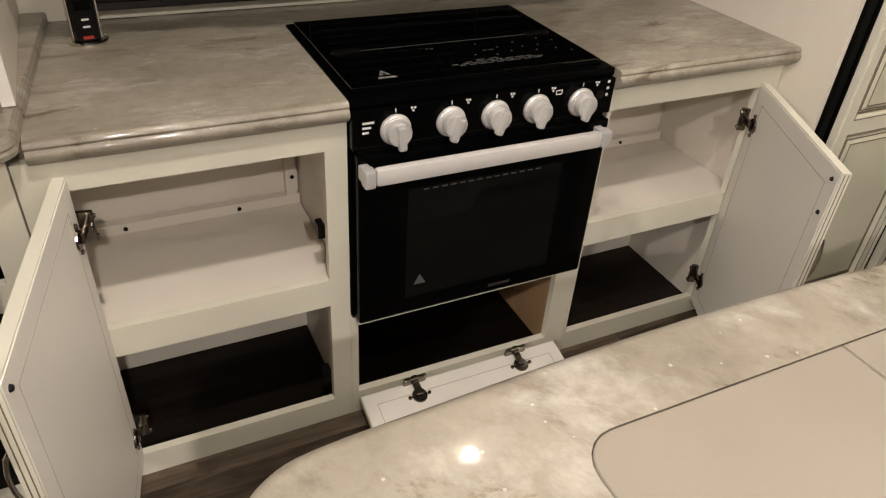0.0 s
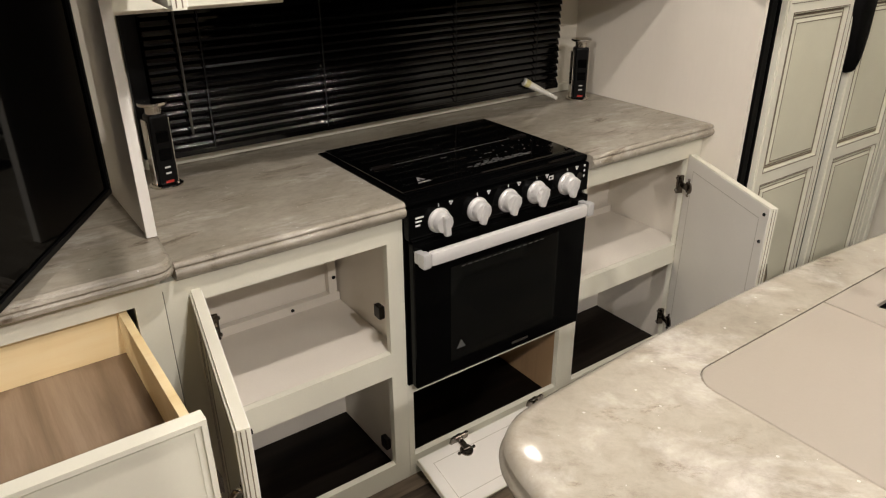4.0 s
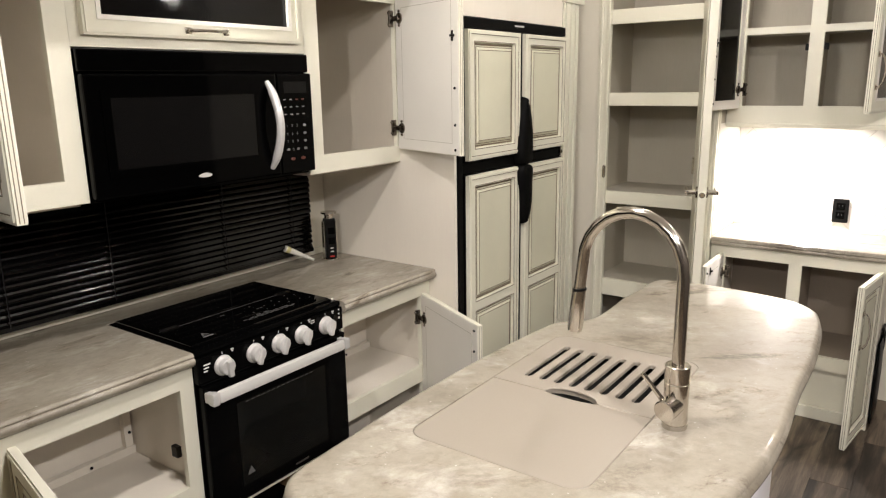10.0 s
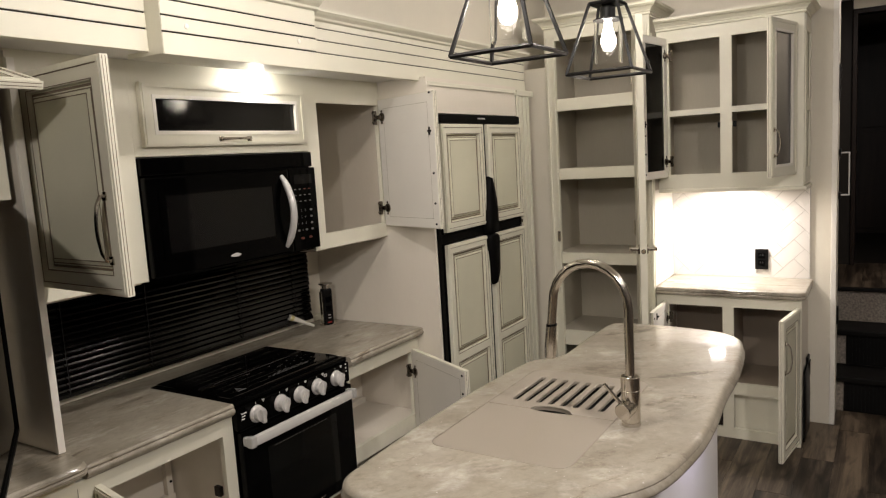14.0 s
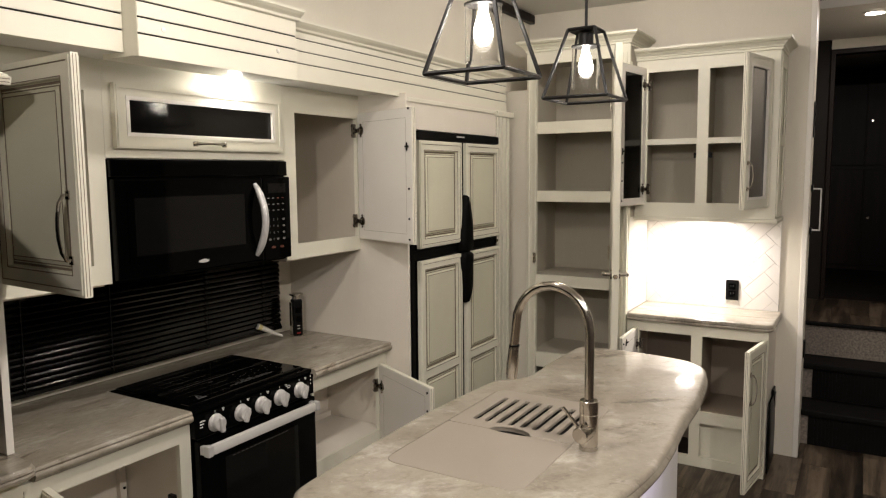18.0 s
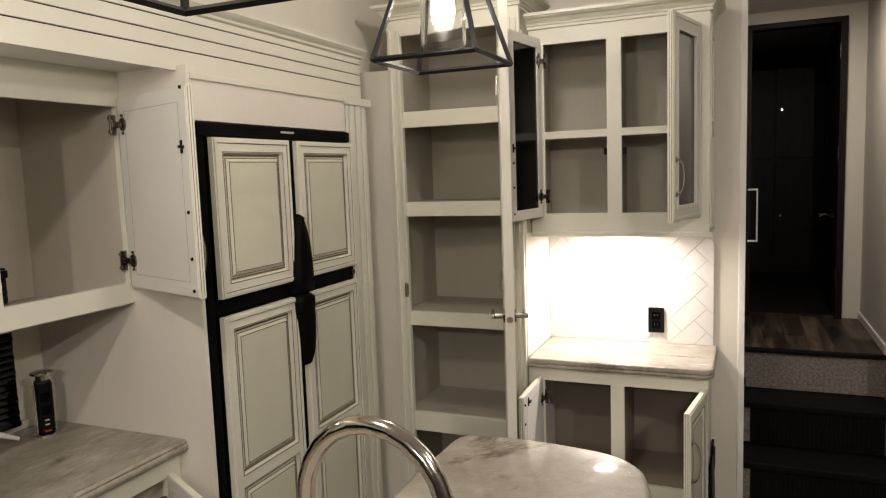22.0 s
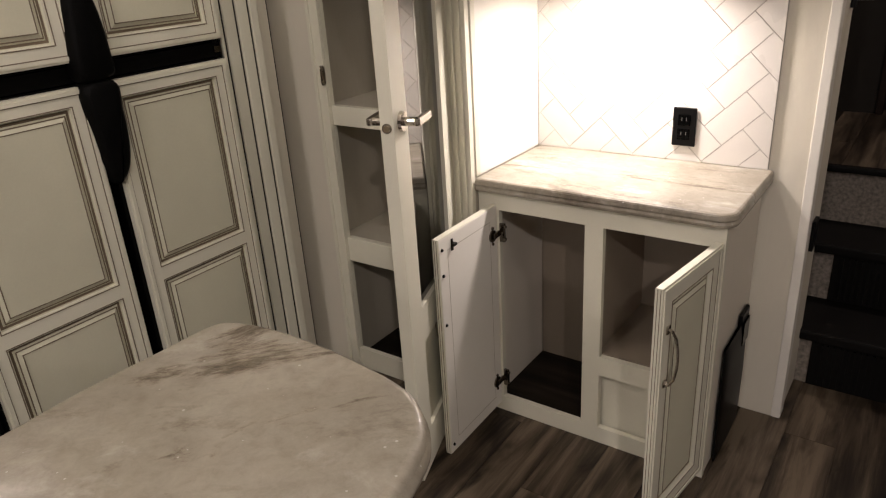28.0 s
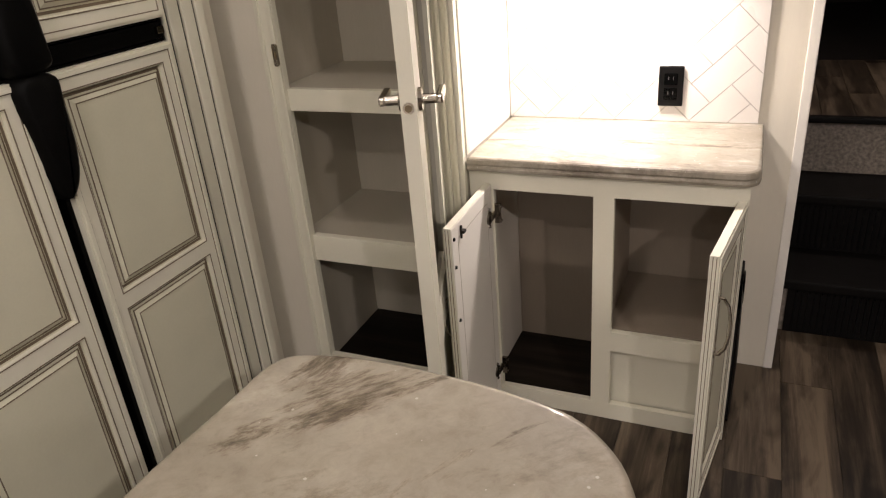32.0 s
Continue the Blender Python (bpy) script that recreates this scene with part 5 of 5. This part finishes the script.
for x in (0.330, 0.408):
    part("catch_plate", slab(bmesh.new(), x - 0.009, x + 0.009, 0.022, 0.050, 1.738, 1.768, 0.002), BLACK, hup)
leaf("door", 0.315, 0.775, hup, pose(0.055, -0.003, 1.474, 0, 0, -99), 1, "smoked", (0.09, 0.68), None, ((0.297, 0.03), (0.297, 0.14), (0.297, 0.24)), catch=(0.298, 0.30), stile=0.042)
leaf("door", 0.335, 0.775, hup, pose(0.700, -0.003, 1.468, 0, 0, 76), -1, "grey", (0.09, 0.68), (0.30, 0.17, 0.13), ())
crown(hup, UW, 2.2905, 0.05, 0.30)
lamp_fix = thing("cabinet_light", "small round light under the hutch cabinet", "light", pose(3.34, 0.34, 1.4045))
part("ring", lathe([(0.035, -0.014), (0.045, -0.012), (0.047, 0.0), (0.0, 0.0)], 24), BACK_WHITE, lamp_fix)
part("lens", lathe([(0.0, -0.0155), (0.033, -0.0155), (0.033, -0.010), (0.0, -0.010)], 24), LED, lamp_fix)
side = structure("trim_hutch_side", block(HX + 0.02, WX - 0.012, 0.6915, 0.6925, 0.853, 1.404), BACK_WHITE, "white panel at the end of the hutch niche", "wall")
structure("trim_hutch_edge", block(HX - 0.006, HX + 0.019, 0.6895, 0.7125, 0.853, 2.28, 0.003), CREAM, "cream upright strip beside the hutch", "trim")
out = thing("wall_outlet", "black double outlet on the herringbone tiles", "outlet", pose(WX - 0.016, 0.182, 0.962, 0, 0, -90))
part("plate", slab(bmesh.new(), -0.036, 0.036, -0.008, 0, -0.060, 0.060, 0.004), BLACK, out)
for z in (-0.022, 0.022):
    sk = part("socket", slab(bmesh.new(), -0.019, 0.019, -0.0105, -0.0082, z - 0.017, z + 0.017, 0.002), BLACK_GLOSS, out)
    for x in (-0.008, 0.006):
        part("slot", block(x, x + 0.002, -0.0112, -0.0106, z - 0.002, z + 0.008), FAINT_PRINT, sk)
box_ = thing("vent_box", "black plastic socket box on the hutch's end", "outlet", pose(3.40, -0.0665, 0.37))
part("cover", slab(bmesh.new(), -0.045, 0.045, -0.012, 0, -0.06, 0.06, 0.004), BLACK, box_)
part("flap", slab(bmesh.new(), -0.035, 0.035, -0.018, -0.0125, -0.05, 0.03, 0.002), BLACK_GLOSS, box_)
heat = thing("bag", "thin black soft bag leaning against the hutch's end", "bag", pose(3.31, -0.0755, 0))
bm = prism(smooth_loop([(-0.11, -0.005), (0.0, -0.008), (0.12, -0.005), (0.13, 0.006), (0.0, 0.0075), (-0.12, 0.006)], 4), 0, 0.40, edge=((0.006, 0.0), (0.0, 0.02), (-0.002, 0.20), (0.002, 0.36), (0.006, 0.40)))
soft(part("sack", bm, BLACK, heat))

# ---------------------------------------------------------------- island
OUT = [(0.226, 0.565), (0.218, 0.480), (0.222, 0.415), (0.250, 0.350), (0.315, 0.265), (0.43, 0.140), (0.60, 0.015), (0.83, -0.030), (1.05, -0.034), (1.28, -0.020), (1.53, -0.016), (1.76, 0.003), (1.895, 0.027), (1.964, 0.061), (2.021, 0.130), (2.048, 0.24), (2.060, 0.36), (2.061, 0.47), (2.048, 0.552),
       (2.026, 0.595), (1.980, 0.612), (1.90, 0.614), (1.75, 0.622), (1.60, 0.615), (1.50, 0.617), (1.445, 0.638), (1.415, 0.670), (1.385, 0.697), (1.32, 0.712), (1.15, 0.727), (0.92, 0.738), (0.65, 0.737), (0.45, 0.728), (0.345, 0.722), (0.295, 0.711), (0.258, 0.682), (0.237, 0.635)]
LOOP = smooth_loop(OUT, 4)
IZ = 0.890
island = thing("kitchen_island", "kitchen island with a curved grey streaked top and white base", "island", pose(0, 0, 0))
part("body", prism(smooth_loop([(0.30, 0.60), (0.29, 0.45), (0.42, 0.27), (0.60, 0.13), (1.18, 0.055), (1.75, 0.10), (1.90, 0.20), (1.90, 0.50), (1.72, 0.52), (1.50, 0.53), (1.40, 0.60), (1.30, 0.655), (0.80, 0.665), (0.42, 0.655)], 4), 0.004, 0.842), ISLAND_WHITE, island, "white panelled base")
def rounded(x0, x1, y0, y1, r, n=5):
    return [*arc_points((x1 - r, y1 - r), r, 0, 90, n), *arc_points((x0 + r, y1 - r), r, 90, 180, n), *arc_points((x0 + r, y0 + r), r, 180, 270, n), *arc_points((x1 - r, y0 + r), r, 270, 360, n)]


EDGE = ((0.024, 0.843), (0.006, 0.845), (0.001, 0.852), (0.0, 0.860), (0.006, 0.868), (0.008, 0.871), (0.005, 0.876), (0.008, 0.884), (0.016, 0.889), (0.022, IZ))
bm = prism(LOOP, 0.84, IZ, edge=EDGE)
bm.faces.ensure_lookup_table()
rim_verts = list(bm.faces[-1].verts)
bm.faces.remove(bm.faces[-1])
cut = rounded(0.5545, 1.2855, 0.2145, 0.6275, 0.044)
upper = [bm.verts.new((x, y, IZ)) for x, y in cut]
lower = [bm.verts.new((x, y, 0.8435)) for x, y in cut]
for k in range(len(cut)):
    j = (k + 1) % len(cut)
    bm.faces.new((upper[k], lower[k], lower[j], upper[j]))
fill_between(bm, [rim_verts, upper])
top = soft(part("top", bm, ISLAND_STONE, island, "grey-brown streaked laminate top with a rounded double edge"), 50)
# sink cover, let into the top
cover = thing("sink_cover", "beige sink cover board with a slotted drain grid beside it", "sink", pose(0, 0, IZ))
part("basin", block(0.556, 1.284, 0.216, 0.626, -0.0478, -0.0440), BLACK, cover, "dark sink under the cover")
for y in (0.2165, 0.6225):
    part("ledge", block(0.60, 1.24, y, y + 0.003, -0.0438, -0.0142), SINK, cover)
bite = [(0.9100, 0.345), (0.9065, 0.362), (0.903, 0.3850), (0.902, 0.4125), (0.903, 0.440), (0.9065, 0.463), (0.9100, 0.480)]
board = [*arc_points((0.598, 0.584), 0.042, 90, 180, 6), *arc_points((0.598, 0.258), 0.042, 180, 270, 6), (0.9100, 0.216), *bite, (0.9100, 0.626)]
part("cutting_board", pierced(board, [], -0.014, 0.0004, 0.0016), BOARD, cover, "plain beige cutting board")
arch = [(0.9118, 0.480), (0.9255, 0.470), (0.9365, 0.447), (0.9410, 0.4125), (0.9365, 0.378), (0.9255, 0.355), (0.9118, 0.345)]
sheet = [*arc_points((1.242, 0.258), 0.042, 270, 360, 6), *arc_points((1.242, 0.584), 0.042, 0, 90, 6), (0.9118, 0.626), *arch, (0.9118, 0.216)]
slots = [rounded(0.968, 1.205, 0.268 + k * 0.0405, 0.268 + k * 0.0405 + 0.0185, 0.0088, 4) for k in range(8)]
part("drain_grid", pierced(sheet, slots, -0.009, 0.0008, 0.0018), BOARD, cover, "beige drain grid with eight slots")
lip = [(0.9125, 0.345, 0.0012), (0.9265, 0.355, 0.0022), (0.9375, 0.378, 0.0032), (0.9420, 0.4125, 0.0036), (0.9375, 0.447, 0.0032), (0.9265, 0.470, 0.0022), (0.9125, 0.480, 0.0012)]
soft(part("finger_lip", sweep(lip, [0.001, 0.0022, 0.003, 0.0032, 0.003, 0.0022, 0.001], 8), BOARD, cover, "raised lip of the finger hole"))
# tap
tap = thing("kitchen_tap", "brushed nickel pull-down kitchen tap with an arched spout", "tap", pose(0.905, 0.165, IZ))
soft(part("base", lathe([(0.0265, 0.0), (0.0265, 0.010), (0.0252, 0.0108), (0.0252, 0.0122), (0.0262, 0.013), (0.0262, 0.102), (0.0252, 0.103), (0.0252, 0.105), (0.0266, 0.106), (0.0266, 0.140), (0.0245, 0.142), (0.0, 0.142)], 28), NICKEL, tap))
arc = [(0, 0, 0.135), (0, 0, 0.24), (0, 0, 0.33)]
for i in range(1, 13):
    a = math.pi * i / 12
    arc.append((0.015 * i / 12, 0.115 - 0.115 * math.cos(a), 0.33 + 0.125 * math.sin(a)))
arc += [(0.017, 0.234, 0.30), (0.018, 0.238, 0.265)]
soft(part("spout", sweep(arc, 0.0135, 14), NICKEL, tap))
soft(part("spray_head", sweep([(0.018, 0.238, 0.268), (0.0185, 0.241, 0.24), (0.019, 0.245, 0.19), (0.02, 0.248, 0.165)], [0.0155, 0.0165, 0.0185, 0.0165], 16), NICKEL, tap))
part("joint_ring", rod(bmesh.new(), (0.018, 0.2378, 0.262), (0.018, 0.2384, 0.268), 0.0162, n=16), BLACK, tap)
hb = rod(bmesh.new(), (-0.008, 0.001, 0.056), (-0.052, 0.007, 0.053), 0.0235, 0.0235, 24)
soft(part("valve", hb, NICKEL, tap))
part("valve_face", rod(bmesh.new(), (-0.0522, 0.007, 0.053), (-0.0545, 0.0073, 0.0528), 0.0235, 0.0215, 24), NICKEL, tap)
soft(part("lever", sweep([(-0.036, 0.016, 0.070), (-0.043, 0.030, 0.090), (-0.050, 0.046, 0.114), (-0.055, 0.056, 0.128)], [0.0058, 0.0055, 0.0052, 0.005], 12), NICKEL, tap))

# ---------------------------------------------------------------- pendants


def pendant(x, y):
    p = thing("pendant_lamp", "dark iron lantern pendant with a glass tube and lit bulb", "lamp", pose(x, y, 1.93), "pendants over the island")
    B, T, H = 0.118, 0.050, 0.245
    low = [(-B, -B, 0), (B, -B, 0), (B, B, 0), (-B, B, 0)]
    high = [(-T, -T, H), (T, -T, H), (T, T, H), (-T, T, H)]
    for i in range(4):
        j = (i + 1) % 4
        for a, b in ((low[i], low[j]), (high[i], high[j]), (low[i], high[i])):
            bm = rod(bmesh.new(), a, b, 0.0062, n=4)
            part("bar", bm, IRON, p)
    part("cap", block(-T, T, -T, T, H - 0.004, H + 0.006, 0.002), IRON, p)
    part("socket", lathe([(0.024, H - 0.06), (0.027, H - 0.055), (0.027, H - 0.012), (0.018, H - 0.004), (0.0, H - 0.004)], 20), IRON, p)
    part("stem", rod(bmesh.new(), (0, 0, H), (0, 0, CEILING - 1.93 - 0.015), 0.0055, n=10), IRON, p)
    part("canopy", lathe([(0.058, CEILING - 1.93 - 0.022), (0.06, CEILING - 1.93 - 0.018), (0.06, CEILING - 1.93), (0.0, CEILING - 1.93)], 28), IRON, p)
    part("tube_holder", lathe([(0.050, 0.186), (0.053, 0.187), (0.053, 0.191), (0.0, 0.191)], 24), IRON, p)
    gb = bmesh.new()
    n = 28
    rings = []
    for r, z in ((0.050, 0.035), (0.050, 0.185), (0.0475, 0.185), (0.0475, 0.035)):
        rings.append([gb.verts.new((r * math.cos(2 * math.pi * i / n), r * math.sin(2 * math.pi * i / n), z)) for i in range(n)])
    for a, b in zip(rings, rings[1:] + rings[:1]):
        for i in range(n):
            gb.faces.new((a[i], a[(i + 1) % n], b[(i + 1) % n], b[i]))
    g = soft(part("glass_tube", gb, CLEAR, p, "clear glass tube"))
    g.visible_shadow = False
    bulb = soft(part("bulb", lathe([(0.0, 0.078), (0.009, 0.080), (0.020, 0.089), (0.027, 0.105), (0.027, 0.122), (0.021, 0.145), (0.014, 0.168), (0.013, 0.188)], 22), BULB, p, "glowing filament bulb"))
    bulb.visible_shadow = False
    return p


for x, y in PENDANTS:
    pendant(x, y)

# ---------------------------------------------------------------- television unit
tvu = thing("tv_cabinet", "cream television cabinet with a drawer pulled open", "cabinet", pose(0.060, 1.485, 0))
part("face_frame", plate([-1.9, 0.0], [0, 0.8455], [(-0.86, -0.055, 0.60, 0.785), (-0.86, -0.055, 0.08, 0.54)], 0, 0.019), CREAM, tvu)
part("side_panel", block(-0.013, -0.001, 0.02, 0.60, 0, 0.833), CREAM, tvu)
part("box", block(-1.89, -0.015, 0.58, 0.60, 0, 0.83), BLACK, tvu)
part("low_panel", block(-0.86, -0.055, 0.021, 0.03, 0.07, 0.55), BLACK, tvu)
part("filler_strip", block(0.001, 0.0015, 0.0, 0.3, 0, 0.8), GLAZE, tvu)
drawer = part("drawer", plate([-0.83, -0.075], [0.690, 0.855], [], -0.50, -0.48), CREAM, tvu, "cream drawer front pulled out")
for x0, x1, y0, y1 in ((-0.815, -0.80, -0.48, 0.05), (-0.084, -0.069, -0.48, 0.05)):
    part("drawer_side", block(x0, x1, y0, y1, 0.665, 0.775), PINE, drawer, "pale pine drawer side")
part("drawer_back", block(-0.80, -0.084, 0.036, 0.05, 0.665, 0.775), PINE, drawer)
part("drawer_bottom", block(-0.80, -0.084, -0.48, 0.036, 0.665, 0.673), PLY, drawer, "brown ply drawer bottom")
part("runner", block(-0.0685, -0.060, -0.47, 0.30, 0.685, 0.715), HINGE, drawer)
for a, b, y in ((0.0, 0.008, -0.506), (0.012, 0.018, -0.5035)):
    part("edge_bead", plate([-0.83 + a, -0.075 - a], [0.690 + a, 0.855 - a], [(-0.83 + b, -0.075 - b, 0.690 + b, 0.855 - b)], y, -0.5002), CREAM, drawer)
bow_handle(drawer, pose(-0.30, -0.503, 0.765, 0, 90, 0), 0.12)
TT = [(0.140, 2.096), (-1.9, 2.096), (-1.9, 1.435), (-0.10, 1.435), *[(0.043 + 0.045 * math.cos(radians(a)), 1.480 + 0.045 * math.sin(radians(a))) for a in range(-90, 1, 15)], (0.094, 1.57)]
tvtop = thing("tv_worktop", "brown-grey laminate top of the television cabinet", "worktop", pose(0, 0, 0))
part("edge", prism(TT, 0.846, 0.874, edge=((0.008, 0.846), (0.001, 0.850), (0.0, 0.858), (0.003, 0.863), (0.0, 0.868), (0.002, 0.874))), STONE, tvtop, "rounded double edge")
part("surface", prism(TT, 0.8741, 0.882, edge=((0.003, 0.8741), (0.005, 0.878), (0.010, 0.882))), STONE, tvtop)
structure("trim_tv_panel", block(0.072, 0.0885, 1.587, SLIDE_BACK, 0.8835, 2.02), PANEL, "cream upright board between television and kitchen", "wall")
structure("trim_tv_edge", block(0.069, 0.0895, 1.572, 1.5865, 0.8845, 2.0), BACK_WHITE, "white edge of the upright board", "trim")
tv = thing("television", "large black flat television swung out from the wall", "television", pose(0.040, 1.735, 0.94, 0, 0, -120.5))
part("screen", block(0.0085, 1.2715, 0.0005, 0.004, 0.0115, 0.7165), TV_GLASS, tv, "dark glossy screen")
part("bezel", plate([0, 1.280], [0, 0.725], [(0.008, 1.272, 0.011, 0.717)], -0.003, 0.010), BLACK, tv)
sticker = part("sticker", block(0.016, 0.080, 0.0045, 0.0055, 0.590, 0.700), BLACK, tv, "dark shop sticker with amber print")
writing("digit", "4", 0.055, STICKER_AMBER, sticker, pose(0.052, 0.0058, 0.655, 90, 0, 180))
for z, w_ in ((0.606, 0.050), (0.618, 0.038)):
    part("print_bar", block(0.022, 0.022 + w_, 0.0056, 0.0060, z, z + 0.006), STICKER_AMBER, sticker)
part("back", block(0.05, 1.23, -0.045, -0.0035, 0.06, 0.58, 0.01), BLACK, tv)
part("arm", block(0.45, 0.60, -0.30, -0.046, 0.25, 0.35, 0.006), BLACK, tv)
over = thing("overhead_cabinet", "overhead cabinet above the television with its flap raised", "cabinet", pose(-1.9, 1.60, 0))
part("face_frame", plate([0, 1.948], [1.62, 2.018], [(1.0, 1.86, 1.66, 1.94)], 0, 0.019), CREAM, over)
part("box", block(0.01, 1.94, 0.30, 0.32, 1.62, 2.01), BLACK, over)
part("bottom", block(0.01, 1.94, 0.02, 0.30, 1.62, 1.632), TAUPE, over)
part("end_panel", block(1.925, 1.94, 0.02, 0.30, 1.633, 2.01), BLACK, over)
leaf("flap", 0.30, 0.86, over, Matrix(((0, 0, 1, 1.045), (-0.96, 0.28, 0, -0.012), (-0.28, -0.96, 0, 1.968), (0, 0, 0, 1))), 1, "raised", (), None, (), stile=0.05)

# ---------------------------------------------------------------- small things on the worktop


def tower(x, y, turn):
    t_ = thing("popup_outlet", "black and silver pop-up outlet tower on the worktop", "outlet", pose(x, y, 0.8578, 0, 0, turn), "pop-up outlets")
    part("flange", lathe([(0.041, 0.0), (0.041, 0.004), (0.036, 0.006), (0.0, 0.006)], 24), NICKEL, t_)
    part("column", slab(bmesh.new(), -0.024, 0.024, -0.024, 0.020, 0.006, 0.185, 0.008), BLACK, t_)
    for x0 in (-0.030, 0.0245):
        part("rail", block(x0, x0 + 0.0055, -0.010, 0.018, 0.006, 0.17, 0.002), NICKEL, t_)
    part("neck", lathe([(0.020, 0.185), (0.020, 0.205), (0.0, 0.205)], 20), NICKEL, t_)
    part("cap", lathe([(0.034, 0.205), (0.036, 0.208), (0.035, 0.213), (0.0, 0.214)], 24), NICKEL, t_)
    for z in (0.035, 0.050):
        part("usb_port", block(-0.007, 0.007, -0.0252, -0.0243, z, z + 0.004), INK, t_)
    part("power_light", block(-0.010, 0.010, -0.0252, -0.0243, 0.012, 0.018), RED, t_)
    for z in (0.085, 0.130):
        part("socket", slab(bmesh.new(), -0.015, 0.015, -0.0255, -0.0243, z - 0.014, z + 0.014, 0.001), BLACK_GLOSS, t_)


tower(0.213, 1.945, 8)
tower(1.692, 1.968, -25)
roll = thing("leaflet", "rolled white and yellow paper leaflet leaning by the blind", "paper", pose(1.505, 1.975, 0.860, 0, 0, 18))
part("paper", rod(bmesh.new(), (0.0, 0.06, 0.075), (0.10, -0.02, 0.008), 0.014, 0.006, 12), PAPER, roll)
part("print_bar", rod(bmesh.new(), (0.004, 0.0568, 0.0725), (0.016, 0.047, 0.064), 0.0145, 0.0138, 12), YELLOW, roll)

# ---------------------------------------------------------------- herringbone tiles on the hutch wall
splash = tagged(part("backsplash", block(WX - 0.010, WX - 0.001, -0.070, 0.690, 0.8525, 1.404), GROUT), "white herringbone tile backsplash with grey joints", "backsplash", kind="structure")
TL, TW, GAP = 0.158, 0.079, 0.0019


def clipped_tile(cy, cz, turn):
    """A tile turned by 45 degrees either way, cut at the edges of the splashback; None if nothing is left."""
    c, s = math.cos(turn), math.sin(turn)
    hw, hh = TL / 2 - GAP / 2, TW / 2 - GAP / 2
    poly = [(cy + a * c - b * s, cz + a * s + b * c) for a, b in ((-hw, -hh), (hw, -hh), (hw, hh), (-hw, hh))]
    for axis, lim, keep in ((0, -0.0695, 1), (0, 0.6895, -1), (1, 0.8532, 1), (1, 1.4035, -1)):
        res = []
        for i, p in enumerate(poly):
            q = poly[i - 1]
            ip, iq = (p[axis] - lim) * keep >= 0, (q[axis] - lim) * keep >= 0
            if ip != iq:
                f = (lim - q[axis]) / (p[axis] - q[axis])
                res.append((q[0] + f * (p[0] - q[0]), q[1] + f * (p[1] - q[1])))
            if ip:
                res.append(p)
        poly = res
        if len(poly) < 3:
            return None
    area = abs(sum(poly[i - 1][0] * p[1] - p[0] * poly[i - 1][1] for i, p in enumerate(poly))) / 2
    return poly if area > 2e-4 else None


r2 = math.sqrt(0.5)
for i in range(-14, 15):
    for j in range(-14, 15):
        for kind_ in (0, 1):
            # herringbone cell: one lying and one standing tile, all turned by 45 degrees
            u = i * TW + j * TL + (TL / 2 if kind_ == 0 else -TW / 2)
            v = i * TW - j * TL + (TW / 2 if kind_ == 0 else TL / 2)
            cy, cz = 0.292 - (u - v) * r2, 1.024 + (u + v) * r2
            poly = clipped_tile(cy, cz, radians(135 if kind_ == 0 else 45))
            if not poly:
                continue
            bm = bmesh.new()
            lo_ = [bm.verts.new((WX - 0.0102, y, z)) for y, z in poly]
            my, mz = sum(p[0] for p in poly) / len(poly), sum(p[1] for p in poly) / len(poly)
            hi_ = [bm.verts.new((WX - 0.0122, y + (my - y) * 0.01, z + (mz - z) * 0.01)) for y, z in poly]
            for a in range(len(poly)):
                b = (a + 1) % len(poly)
                bm.faces.new((lo_[a], lo_[b], hi_[b], hi_[a]))
            bm.faces.new(hi_)
            part("tile", bm, TILE, splash)

# ---------------------------------------------------------------- floor boards
BL, BWD = 1.22, 0.152
plank_mesh = {}


def plank(x0, x1, y0, y1, z, parent):
    key = (round(x1 - x0, 3), round(y1 - y0, 3))
    if key not in plank_mesh:
        bm = slab(bmesh.new(), 0.0008, key[0] - 0.0008, 0.0006, key[1] - 0.0006, 0, 0.005)
        plank_mesh[key] = part("plank", bm, PLANK, parent, "", pose(x0, y0, z))
        return
    again(plank_mesh[key], parent, pose(x0, y0, z))


row = 0
y = -1.9
while y < 1.50:
    off = (row * 0.47) % BL
    x = -0.4 - off
    while x < 3.80:
        a, b = max(x, -0.4), min(x + BL, 3.80)
        if b - a > 0.02:
            plank(a, b, y, min(y + BWD, 1.50), -0.0055, FLOOR)
        x += BL
    y += BWD
    row += 1
landing = stairs
y = HALL_R + 0.003
row = 0
while y < HALL_L - 0.01:
    x = 4.276
    first = 0.35 + 0.3 * (row % 3)
    while x < 5.29:
        b = min(x + first, 5.29)
        plank(x, b, y, min(y + 0.115, HALL_L - 0.003), FLOOR2 - 0.0055, stairs)
        x, first = b, 0.8
    y += 0.115
    row += 1
